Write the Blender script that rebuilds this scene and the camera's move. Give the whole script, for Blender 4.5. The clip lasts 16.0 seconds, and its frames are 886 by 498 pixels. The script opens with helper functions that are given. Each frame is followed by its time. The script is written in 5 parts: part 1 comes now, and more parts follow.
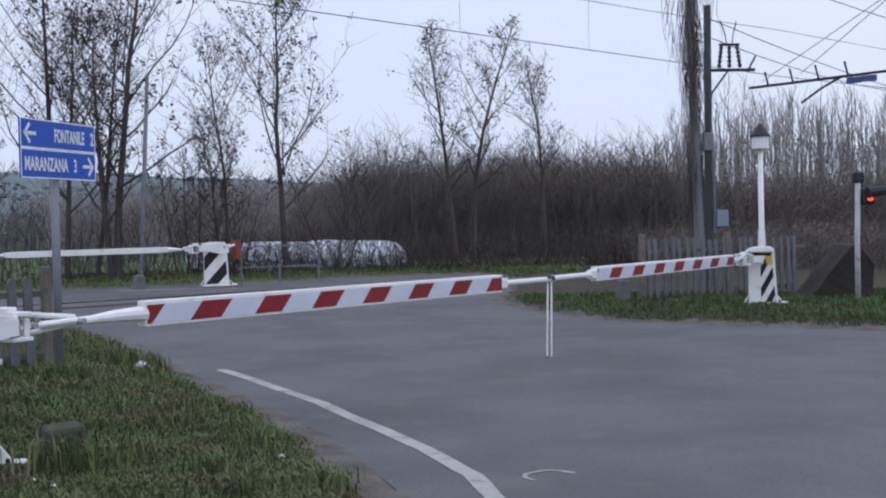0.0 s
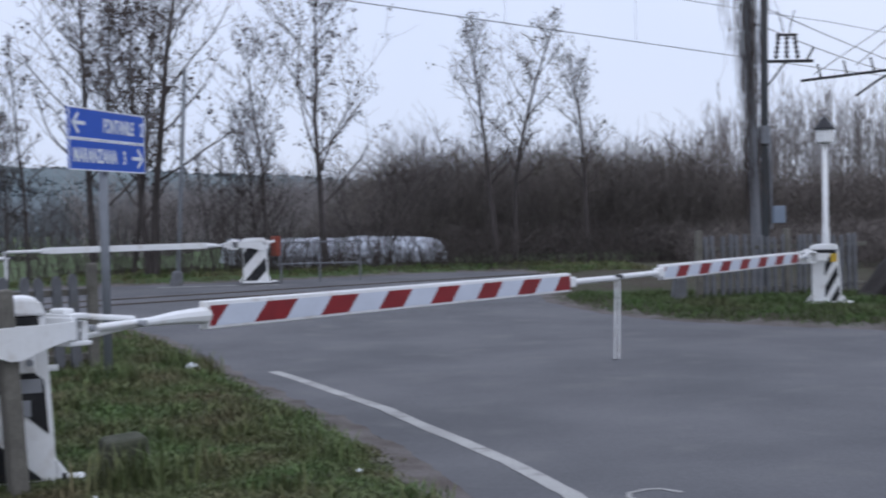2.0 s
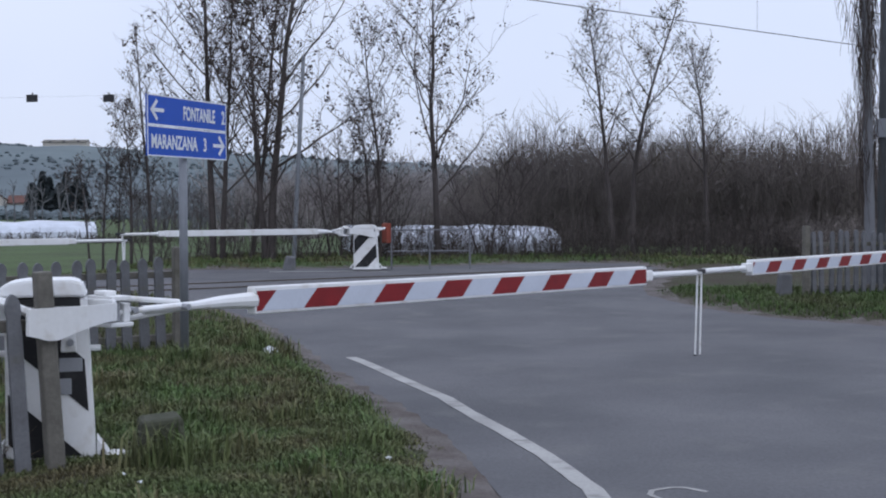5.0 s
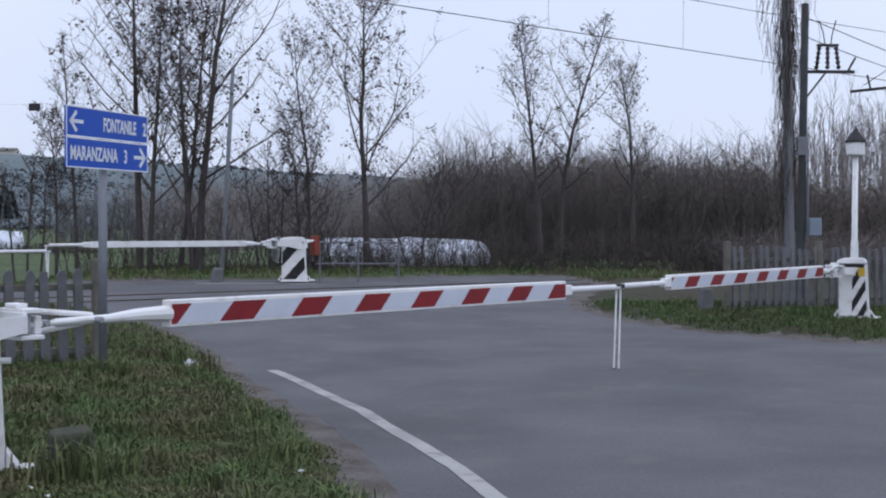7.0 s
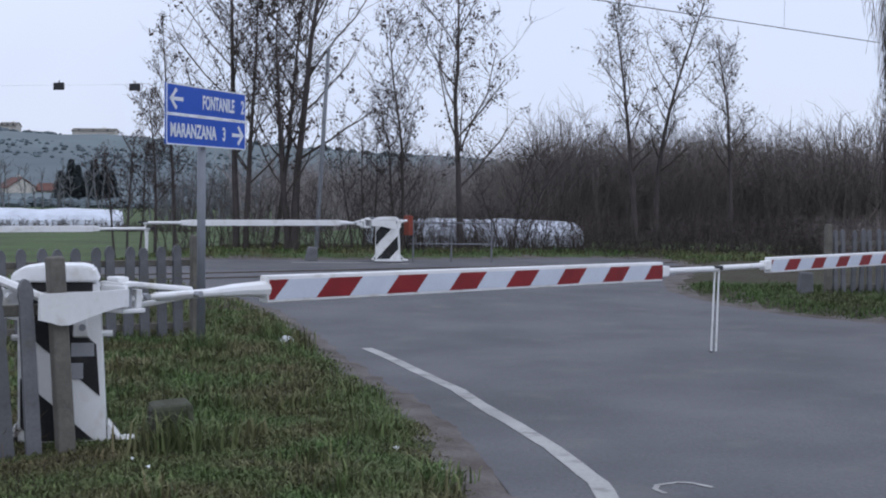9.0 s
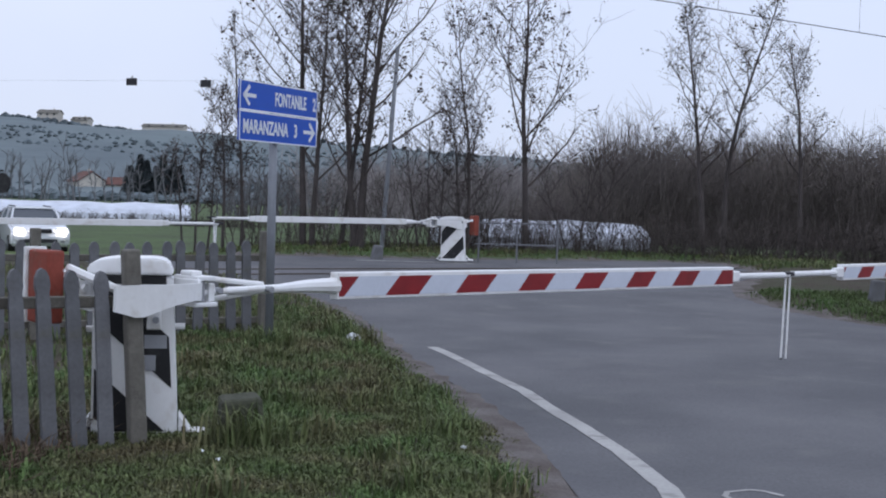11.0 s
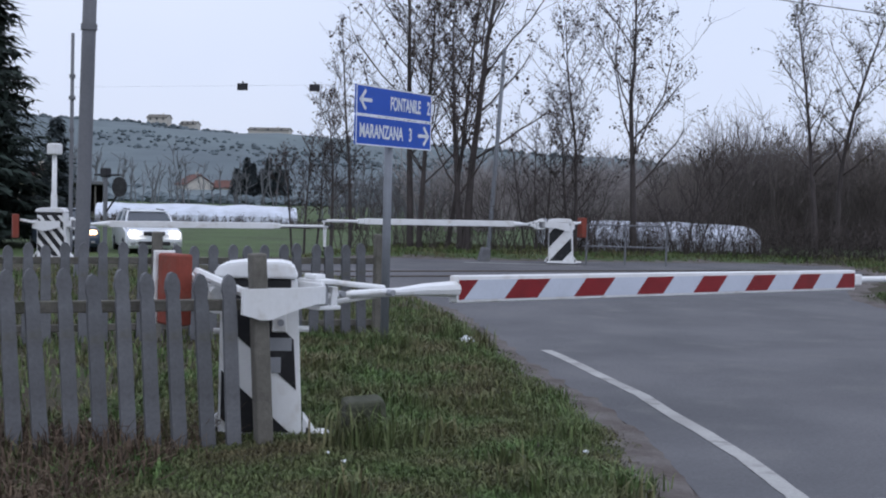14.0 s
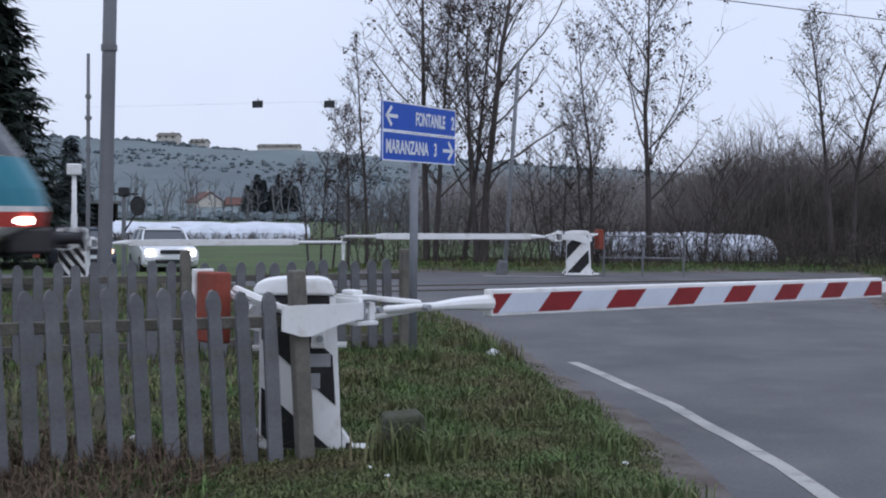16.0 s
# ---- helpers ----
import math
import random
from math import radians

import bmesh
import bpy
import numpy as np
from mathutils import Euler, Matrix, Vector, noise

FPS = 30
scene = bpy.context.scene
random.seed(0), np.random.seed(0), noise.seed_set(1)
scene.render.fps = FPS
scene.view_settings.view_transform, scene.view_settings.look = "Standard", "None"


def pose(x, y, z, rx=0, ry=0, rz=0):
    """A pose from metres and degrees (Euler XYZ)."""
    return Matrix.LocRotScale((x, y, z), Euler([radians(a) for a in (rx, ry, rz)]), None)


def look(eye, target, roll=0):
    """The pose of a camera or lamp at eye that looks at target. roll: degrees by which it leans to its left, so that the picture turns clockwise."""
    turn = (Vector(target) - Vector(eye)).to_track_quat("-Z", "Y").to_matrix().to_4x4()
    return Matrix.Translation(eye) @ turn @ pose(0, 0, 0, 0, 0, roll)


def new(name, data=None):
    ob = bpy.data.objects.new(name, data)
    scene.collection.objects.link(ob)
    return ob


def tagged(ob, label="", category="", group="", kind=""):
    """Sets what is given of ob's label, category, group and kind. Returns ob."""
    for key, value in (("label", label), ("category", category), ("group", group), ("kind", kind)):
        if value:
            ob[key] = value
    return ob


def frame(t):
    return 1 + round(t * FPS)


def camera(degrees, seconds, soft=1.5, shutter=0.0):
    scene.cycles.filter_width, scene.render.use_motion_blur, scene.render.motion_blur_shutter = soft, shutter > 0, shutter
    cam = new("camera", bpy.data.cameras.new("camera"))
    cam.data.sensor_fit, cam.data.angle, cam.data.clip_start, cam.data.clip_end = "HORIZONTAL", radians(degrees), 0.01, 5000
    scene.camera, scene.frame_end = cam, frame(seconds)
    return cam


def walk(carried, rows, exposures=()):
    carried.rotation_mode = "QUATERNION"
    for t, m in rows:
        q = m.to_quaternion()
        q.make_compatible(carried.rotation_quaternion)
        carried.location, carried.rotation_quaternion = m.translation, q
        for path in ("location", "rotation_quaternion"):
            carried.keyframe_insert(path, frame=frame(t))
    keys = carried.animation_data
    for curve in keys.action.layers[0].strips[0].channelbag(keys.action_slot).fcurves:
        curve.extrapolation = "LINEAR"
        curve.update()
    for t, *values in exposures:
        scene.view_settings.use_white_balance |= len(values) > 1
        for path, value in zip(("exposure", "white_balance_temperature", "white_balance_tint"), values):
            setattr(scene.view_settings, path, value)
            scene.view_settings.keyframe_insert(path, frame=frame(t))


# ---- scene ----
cam = camera(38.0, 16.0, soft=2.0, shutter=0.4)
PATH = [
    (0, (-0.32, -0.844, 1.559), (-0.176, 1.15, 1.515), -1.3),
    (0.5, (-0.334, -0.54, 1.563), (-0.197, 1.456, 1.547), -0.7),
    (1, (-0.367, -0.383, 1.574), (-0.122, 1.601, 1.545), 0.0),
    (1.5, (-0.502, -0.298, 1.596), (-0.25, 1.686, 1.563), -1.7),
    (2, (-0.679, -0.101, 1.558), (-0.576, 1.895, 1.509), -1.2),
    (2.5, (-0.748, -0.073, 1.557), (-0.783, 1.926, 1.522), -0.9),
    (3, (-0.761, -0.18, 1.562), (-0.827, 1.818, 1.526), -0.6),
    (3.2, (-0.764, -0.185, 1.562), (-0.835, 1.813, 1.532), -0.8),
    (5.3, (0.058, -0.123, 1.565), (-0.055, 1.873, 1.499), -0.2),
    (5.5, (0.073, -0.156, 1.572), (-0.017, 1.841, 1.511), -0.2),
    (6, (0.101, -0.187, 1.585), (0.067, 1.812, 1.536), 0.4),
    (6.5, (0.114, -0.228, 1.582), (0.128, 1.771, 1.542), 0.2),
    (7, (0.12, -0.207, 1.583), (0.111, 1.793, 1.538), 0.2),
    (7.5, (0.102, -0.183, 1.57), (0.045, 1.815, 1.523), 0.1),
    (8, (0.091, -0.186, 1.564), (0.0, 1.811, 1.51), 0.4),
    (8.5, (0.095, -0.16, 1.561), (-0.032, 1.835, 1.49), 0.7),
    (9, (0.082, -0.143, 1.552), (-0.069, 1.849, 1.478), 0.6),
    (9.5, (0.07, -0.134, 1.545), (-0.108, 1.856, 1.468), 1.0),
    (12, (0.016, -0.142, 1.549), (-0.261, 1.838, 1.478), 1.6),
    (12.5, (0.016, -0.168, 1.553), (-0.272, 1.81, 1.485), 1.7),
    (13, (-0.009, -0.153, 1.551), (-0.331, 1.819, 1.483), 2.0),
    (13.5, (-0.031, -0.145, 1.551), (-0.416, 1.816, 1.475), 1.9),
    (14, (-0.093, -0.165, 1.556), (-0.498, 1.792, 1.479), 1.4),
    (14.5, (-0.153, -0.166, 1.56), (-0.536, 1.796, 1.486), 1.2),
    (15, (-0.211, -0.259, 1.562), (-0.598, 1.702, 1.49), 0.7),
    (15.5, (-0.228, -0.33, 1.568), (-0.648, 1.625, 1.506), 0.6),
    (16, (-0.248, -0.253, 1.56), (-0.669, 1.701, 1.504), 0.5),
]
walk(cam, [(t, look(eye, target, roll)) for t, eye, target, roll in PATH])

# ---------------------------------------------------------------- world and light
world = bpy.data.worlds.new("overcast_dusk")
scene.world = world
world.use_nodes = True
wn, wl = world.node_tree.nodes, world.node_tree.links
wn.clear()
w_out = wn.new("ShaderNodeOutputWorld")
w_bg = wn.new("ShaderNodeBackground")
w_sky = wn.new("ShaderNodeTexSky")
w_sky.sky_type, w_sky.sun_disc = "NISHITA", False
w_sky.sun_elevation, w_sky.sun_rotation = radians(48), radians(200)
w_tc = wn.new("ShaderNodeTexCoord")
w_sep = wn.new("ShaderNodeSeparateXYZ")
wl.new(w_tc.outputs["Generated"], w_sep.inputs[0])
# overcast sky, brighter overhead than at the horizon
w_grad = wn.new("ShaderNodeMapRange")
w_grad.inputs["From Min"].default_value, w_grad.inputs["From Max"].default_value = 0.0, 1.0
w_grad.inputs["To Min"].default_value, w_grad.inputs["To Max"].default_value = 1.12, 1.72
wl.new(w_sep.outputs["Z"], w_grad.inputs["Value"])
w_noise = wn.new("ShaderNodeTexNoise")
w_noise.inputs["Scale"].default_value, w_noise.inputs["Detail"].default_value = 2.2, 4.0
wl.new(w_tc.outputs["Generated"], w_noise.inputs["Vector"])
w_ramp = wn.new("ShaderNodeMix")
w_ramp.data_type = "RGBA"
w_ramp.inputs["A"].default_value = (0.55, 0.645, 0.90, 1)
w_ramp.inputs["B"].default_value = (0.82, 0.865, 1.0, 1)
wl.new(w_noise.outputs["Fac"], w_ramp.inputs["Factor"])
w_mul = wn.new("ShaderNodeVectorMath")
w_mul.operation = "SCALE"
wl.new(w_ramp.outputs["Result"], w_mul.inputs[0])
wl.new(w_grad.outputs["Result"], w_mul.inputs["Scale"])
w_sm = wn.new("ShaderNodeVectorMath")
w_sm.operation = "SCALE"
w_sm.inputs["Scale"].default_value = 0.08
wl.new(w_sky.outputs["Color"], w_sm.inputs[0])
w_mix = wn.new("ShaderNodeMix")
w_mix.data_type = "RGBA"
w_mix.inputs["Factor"].default_value = 0.9
wl.new(w_sm.outputs["Vector"], w_mix.inputs["A"])
wl.new(w_mul.outputs["Vector"], w_mix.inputs["B"])
wl.new(w_mix.outputs["Result"], w_bg.inputs["Color"])
w_bg.inputs["Strength"].default_value = 0.95
wl.new(w_bg.outputs[0], w_out.inputs[0])

sun = new("sun", bpy.data.lights.new("sun", "SUN"))
sun.data.energy, sun.data.angle, sun.data.color = 0.3, radians(60), (1.0, 0.97, 0.93)
sun.matrix_world = look((30, -60, 90), (0, 20, 0))


# ---------------------------------------------------------------- materials
def material(name, colour, rough=0.8, metal=0.0, vary=0.25, scale=3.0, fine=40.0, bump=0.25, second=None, depth=0.01,
             stain=None, per_island=0.0, per_object=0.0, glow=0.0, spec=0.3):
    m = bpy.data.materials.new(name)
    m.use_nodes = True
    n, l = m.node_tree.nodes, m.node_tree.links
    b = n["Principled BSDF"]
    b.inputs["Roughness"].default_value, b.inputs["Metallic"].default_value = rough, metal
    b.inputs["Specular IOR Level"].default_value = spec
    tc = n.new("ShaderNodeTexCoord")
    big, small = n.new("ShaderNodeTexNoise"), n.new("ShaderNodeTexNoise")
    for node, s, d in ((big, scale, 5.0), (small, fine, 3.0)):
        node.inputs["Scale"].default_value, node.inputs["Detail"].default_value = s, d
        l.new(tc.outputs["Object"], node.inputs["Vector"])
    ramp = n.new("ShaderNodeValToRGB")
    second = second or tuple(c * (1 - vary) for c in colour)
    ramp.color_ramp.elements[0].position, ramp.color_ramp.elements[1].position = 0.32, 0.68
    ramp.color_ramp.elements[0].color = (*second, 1)
    ramp.color_ramp.elements[1].color = (*colour, 1)
    l.new(big.outputs["Fac"], ramp.inputs["Fac"])
    grain = n.new("ShaderNodeMapRange")
    grain.inputs["To Min"].default_value, grain.inputs["To Max"].default_value = 1 - vary * 0.9, 1 + vary * 0.9
    l.new(small.outputs["Fac"], grain.inputs["Value"])
    mul = n.new("ShaderNodeVectorMath")
    mul.operation = "SCALE"
    l.new(ramp.outputs["Color"], mul.inputs[0])
    l.new(grain.outputs["Result"], mul.inputs["Scale"])
    last = mul.outputs["Vector"]
    for amount, kind, output in ((per_island, "ShaderNodeNewGeometry", "Random Per Island"), (per_object, "ShaderNodeObjectInfo", "Random")):
        if amount:
            src = n.new(kind)
            mr = n.new("ShaderNodeMapRange")
            mr.inputs["To Min"].default_value, mr.inputs["To Max"].default_value = 1 - amount, 1 + amount
            l.new(src.outputs[output], mr.inputs["Value"])
            m2 = n.new("ShaderNodeVectorMath")
            m2.operation = "SCALE"
            l.new(last, m2.inputs[0])
            l.new(mr.outputs["Result"], m2.inputs["Scale"])
            last = m2.outputs["Vector"]
    if stain:
        colour2, amount, s = stain
        sn = n.new("ShaderNodeTexNoise")
        sn.inputs["Scale"].default_value, sn.inputs["Detail"].default_value = s, 6.0
        l.new(tc.outputs["Object"], sn.inputs["Vector"])
        sr = n.new("ShaderNodeMapRange")
        sr.inputs["From Min"].default_value, sr.inputs["From Max"].default_value = 0.55, 0.72
        sr.inputs["To Min"].default_value, sr.inputs["To Max"].default_value = 0.0, amount
        l.new(sn.outputs["Fac"], sr.inputs["Value"])
        mx = n.new("ShaderNodeMix")
        mx.data_type = "RGBA"
        mx.inputs["B"].default_value = (*colour2, 1)
        l.new(sr.outputs["Result"], mx.inputs["Factor"])
        l.new(last, mx.inputs["A"])
        last = mx.outputs["Result"]
    l.new(last, b.inputs["Base Color"])
    if glow:
        l.new(last, b.inputs["Emission Color"])
        b.inputs["Emission Strength"].default_value = glow
    if bump:
        bp = n.new("ShaderNodeBump")
        bp.inputs["Strength"].default_value, bp.inputs["Distance"].default_value = bump, depth
        l.new(small.outputs["Fac"], bp.inputs["Height"])
        l.new(bp.outputs["Normal"], b.inputs["Normal"])
    return m


M_ASPHALT = material("asphalt", (0.128, 0.127, 0.134), 0.85, vary=0.36, scale=0.55, fine=38, bump=0.8, depth=0.01, second=(0.086, 0.087, 0.094),
                     stain=((0.150, 0.147, 0.146), 0.5, 1.6))
M_LINE = material("road_paint", (0.40, 0.395, 0.38), 0.8, vary=0.3, scale=2.0, fine=40, second=(0.30, 0.295, 0.285), stain=((0.17, 0.165, 0.16), 0.95, 5.0))
M_SOIL = material("soil", (0.050, 0.054, 0.028), 0.95, vary=0.4, scale=1.6, fine=30, bump=0.9, depth=0.03, second=(0.052, 0.038, 0.028))
M_GRAVEL = material("gravelly_edge", (0.15, 0.135, 0.13), 0.95, vary=0.4, scale=2.5, fine=30, bump=1.0, depth=0.02, second=(0.085, 0.07, 0.062))
M_MEADOW = material("meadow", (0.072, 0.112, 0.038), 0.95, vary=0.35, scale=0.3, fine=9, bump=0.8, depth=0.05, second=(0.055, 0.072, 0.032))
M_GRASS = material("grass_blades", (0.078, 0.135, 0.042), 0.75, vary=0.35, scale=1.3, fine=7, bump=0, second=(0.122, 0.105, 0.055), per_island=0.55)
M_DRY = material("dry_grass", (0.125, 0.092, 0.062), 0.9, vary=0.3, scale=2, fine=12, bump=0, second=(0.080, 0.054, 0.040), per_island=0.5)
M_WHITE = material("white_paint", (0.80, 0.81, 0.82), 0.45, vary=0.06, scale=2.0, fine=30, bump=0.08, second=(0.72, 0.72, 0.71), stain=((0.45, 0.40, 0.34), 0.45, 7.0))
M_BLACK = material("black_paint", (0.018, 0.018, 0.02), 0.5, vary=0.2, scale=4, bump=0.08, stain=((0.10, 0.10, 0.10), 0.3, 9.0))
M_RED = material("red_reflective", (0.25, 0.016, 0.020), 0.45, vary=0.18, scale=5, fine=60, bump=0.05, second=(0.19, 0.014, 0.017))
M_WSTRIPE = material("white_reflective", (0.58, 0.62, 0.70), 0.45, vary=0.08, scale=4, fine=50, bump=0.05)
M_RUSTRED = material("red_oxide_paint", (0.26, 0.06, 0.04), 0.7, vary=0.2, scale=5, fine=40, stain=((0.16, 0.10, 0.07), 0.5, 8.0))
M_CONCRETE = material("concrete", (0.165, 0.17, 0.182), 0.9, vary=0.25, scale=4, fine=45, bump=0.4, depth=0.004, second=(0.115, 0.116, 0.122),
                      stain=((0.12, 0.115, 0.085), 0.6, 5.0), per_object=0.12)
M_CONCRETE_D = material("weathered_concrete", (0.17, 0.16, 0.14), 0.95, vary=0.3, scale=5, fine=35, bump=0.6, stain=((0.08, 0.085, 0.05), 0.7, 4.0))
M_GALV = material("galvanised_steel", (0.22, 0.235, 0.26), 0.55, metal=0.3, vary=0.12, scale=3, fine=30, bump=0.05)
M_POLE = material("grey_painted_pole", (0.17, 0.175, 0.19), 0.6, vary=0.15, scale=2, fine=25, bump=0.1)
M_DARKSTEEL = material("dark_steel", (0.045, 0.045, 0.05), 0.6, metal=0.3, vary=0.25, scale=5, bump=0.1)
M_BRACKET = material("grey_plate", (0.30, 0.31, 0.33), 0.5, vary=0.1, scale=6, bump=0.05)
M_BLUE = material("sign_blue", (0.012, 0.085, 0.48), 0.4, vary=0.08, scale=3, bump=0.02)
M_SIGNWHITE = material("sign_white", (0.75, 0.78, 0.82), 0.4, vary=0.04, bump=0.02)
M_WOOD = material("wood_twigs", (0.160, 0.138, 0.124), 0.95, vary=0.25, scale=0.4, fine=5, bump=0, second=(0.125, 0.108, 0.102), per_island=0.4)
M_YELLOW = material("yellow_label", (0.55, 0.36, 0.04), 0.5, vary=0.15, scale=9)
M_FLAKE = material("flaking_grey_white", (0.50, 0.48, 0.45), 0.8, vary=0.25, scale=6, fine=30, stain=((0.20, 0.12, 0.07), 0.8, 5.0))
M_BARK = material("bark", (0.085, 0.072, 0.070), 0.95, vary=0.35, scale=3, fine=25, bump=0.6, depth=0.02, second=(0.06, 0.052, 0.05))
M_TWIG = material("twigs", (0.088, 0.073, 0.067), 0.95, vary=0.25, scale=0.6, fine=5, bump=0, second=(0.046, 0.038, 0.035), per_island=0.45)
# much paler than the near twigs: distance haze put into the colour
M_FARTWIG = material("hazed_far_twigs", (0.27, 0.245, 0.24), 0.95, vary=0.2, scale=0.3, fine=4, bump=0, per_island=0.3)
# bark tone greyed and lightened to stand in for valley haze
M_FARWOOD = material("hazed_bare_wood", (0.165, 0.168, 0.178), 0.95, vary=0.2, scale=0.2, fine=3, bump=0, second=(0.125, 0.128, 0.135), per_island=0.3)
M_LEAF = material("dead_leaves", (0.075, 0.058, 0.054), 0.9, vary=0.3, scale=2, fine=9, bump=0, per_island=0.4)
M_BUD = material("buds", (0.080, 0.070, 0.045), 0.9, vary=0.3, scale=1, fine=6, bump=0, per_island=0.4)
M_SPRUCE = material("spruce_needles", (0.028, 0.042, 0.034), 0.9, vary=0.3, scale=2, fine=9, bump=0, per_island=0.4)
# spruce green made lighter and bluer, with air haze in the colour
M_FARSPRUCE = material("hazed_spruce_needles", (0.050, 0.064, 0.070), 0.9, vary=0.3, scale=0.5, fine=4, bump=0, per_island=0.3)
M_RAIL = material("rail_steel", (0.10, 0.075, 0.06), 0.5, metal=0.5, vary=0.3, scale=3, fine=40)
M_BALLAST = material("ballast", (0.20, 0.185, 0.175), 0.95, vary=0.4, scale=8, fine=22, bump=1.0, depth=0.04)
M_SHEET = material("white_plastic_sheet", (0.62, 0.66, 0.74), 0.5, vary=0.12, scale=1.2, fine=8, bump=0.2, second=(0.48, 0.51, 0.57))
# bluish distance haze is put into both hill colours
M_HILL = material("hazed_hill_fields", (0.138, 0.172, 0.180), 0.95, vary=0.25, scale=0.012, fine=0.07, bump=0, second=(0.096, 0.120, 0.135))
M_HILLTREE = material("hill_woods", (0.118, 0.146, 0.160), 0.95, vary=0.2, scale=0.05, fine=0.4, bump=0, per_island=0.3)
M_PLASTER = material("pale_plaster", (0.55, 0.52, 0.46), 0.9, vary=0.12, scale=0.6, fine=6)
M_ROOF = material("clay_tiles", (0.15, 0.075, 0.062), 0.9, vary=0.25, scale=0.8, fine=9)
M_WINDOW = material("dark_window", (0.03, 0.035, 0.045), 0.15, vary=0.1, bump=0, spec=0.5)


# ---------------------------------------------------------------- mesh helpers
def mesh_of(name, verts, faces, mat, smooth=False):
    me = bpy.data.meshes.new(name)
    me.from_pydata(verts, [], faces)
    me.materials.append(mat)
    if smooth:
        me.shade_smooth()
    return me


def part(name, bm, mat, parent=None, label="", smooth=False):
    me = bpy.data.meshes.new(name)
    bm.to_mesh(me)
    bm.free()
    me.materials.append(mat)
    if smooth:
        me.shade_smooth()
    ob = new(name, me)
    ob.parent = parent
    if label:
        tagged(ob, label)
    return ob


def empty(name, m, label, category, group="", kind=""):
    ob = new(name)
    ob.matrix_world = m
    return tagged(ob, label, category, group, kind)


def add_box(bm, size, centre=(0, 0, 0), bevel=0.0, taper=1.0, turn=None):
    """A box, tapered towards its top, with rounded edges."""
    r = bmesh.ops.create_cube(bm, size=1.0)
    vs = r["verts"]
    for v in vs:
        k = taper if v.co.z > 0 else 1.0
        v.co = Vector((v.co.x * size[0] * k, v.co.y * size[1] * k, v.co.z * size[2]))
    if bevel:
        es = list({e for v in vs for e in v.link_edges})
        r2 = bmesh.ops.bevel(bm, geom=es, offset=bevel, segments=2, affect="EDGES", profile=0.5)
        vs = list({v for f in r2["faces"] for v in f.verts} | {v for v in vs if v.is_valid})
    m = Matrix.Translation(centre) @ (turn or Matrix())
    for v in vs:
        v.co = m @ v.co
    return bm


def box(size, centre=(0, 0, 0), bevel=0.0, taper=1.0, turn=None):
    return add_box(bmesh.new(), size, centre, bevel, taper, turn)


def add_tube(bm, pts, radii, sides=8, cap=True):
    """A tube along points, with a radius at each."""
    pts = [Vector(p) for p in pts]
    if isinstance(radii, (int, float)):
        radii = [radii] * len(pts)
    rings = []
    for i, p in enumerate(pts):
        d = (pts[min(i + 1, len(pts) - 1)] - pts[max(i - 1, 0)]).normalized()
        a = d.cross(Vector((0, 0, 1)) if abs(d.z) < 0.9 else Vector((1, 0, 0))).normalized()
        b = d.cross(a)
        rings.append([bm.verts.new(p + (a * math.cos(k * 2 * math.pi / sides) + b * math.sin(k * 2 * math.pi / sides)) * radii[i]) for k in range(sides)])
    for r0, r1 in zip(rings, rings[1:]):
        for k in range(sides):
            bm.faces.new((r0[k], r0[(k + 1) % sides], r1[(k + 1) % sides], r1[k]))
    if cap:
        bm.faces.new(rings[0][::-1])
        bm.faces.new(rings[-1])
    return bm


def tube(pts, radii, sides=8):
    return add_tube(bmesh.new(), pts, radii, sides)


def add_prism(bm, poly, y0, y1):
    """A polygon in x and z, drawn out from y0 to y1."""
    a = [bm.verts.new((x, y0, z)) for x, z in poly]
    b = [bm.verts.new((x, y1, z)) for x, z in poly]
    n = len(poly)
    bm.faces.new(a)
    bm.faces.new(b[::-1])
    for i in range(n):
        bm.faces.new((a[(i + 1) % n], a[i], b[i], b[(i + 1) % n]))
    bmesh.ops.recalc_face_normals(bm, faces=bm.faces)
    return bm


def prism(poly, y0, y1):
    return add_prism(bmesh.new(), poly, y0, y1)


def clip(poly, a, b, c):
    """The part of a polygon where a*x + b*z <= c."""
    out = []
    for (x0, z0), (x1, z1) in zip(poly, poly[1:] + poly[:1]):
        d0, d1 = a * x0 + b * z0 - c, a * x1 + b * z1 - c
        if d0 <= 0:
            out.append((x0, z0))
        if d0 * d1 < 0:
            k = d0 / (d0 - d1)
            out.append((x0 + k * (x1 - x0), z0 + k * (z1 - z0)))
    return out


def bands(outline, slope, period, share, start):
    """The slanting bands that cross an outline: lines x + slope * z = const."""
    res = []
    lo = min(x + slope * z for x, z in outline)
    hi = max(x + slope * z for x, z in outline)
    k = lo + start
    while k < hi:
        p = clip(clip(outline, 1, slope, k + period * share), -1, -slope, -k)
        if len(p) > 2:
            res.append(p)
        k += period
    return res


def along(a, b):
    return math.degrees(math.atan2(b[1] - a[1], b[0] - a[0]))


# ---------------------------------------------------------------- lie of the land
TRACK_AT, TRACK_DIR = Vector((0, 27.9, 0)), Vector((1, 0.745, 0)).normalized()
TRACK_N = Vector((-TRACK_DIR.y, TRACK_DIR.x, 0))
TRACK_TURN = math.degrees(math.atan2(TRACK_DIR.y, TRACK_DIR.x))
ROAD_Z = -0.10


def off_track(x, y):
    return (Vector((x, y, 0)) - TRACK_AT).dot(TRACK_N)


def step(a, b, x):
    k = min(max((x - a) / (b - a), 0), 1)
    return k * k * (3 - 2 * k)


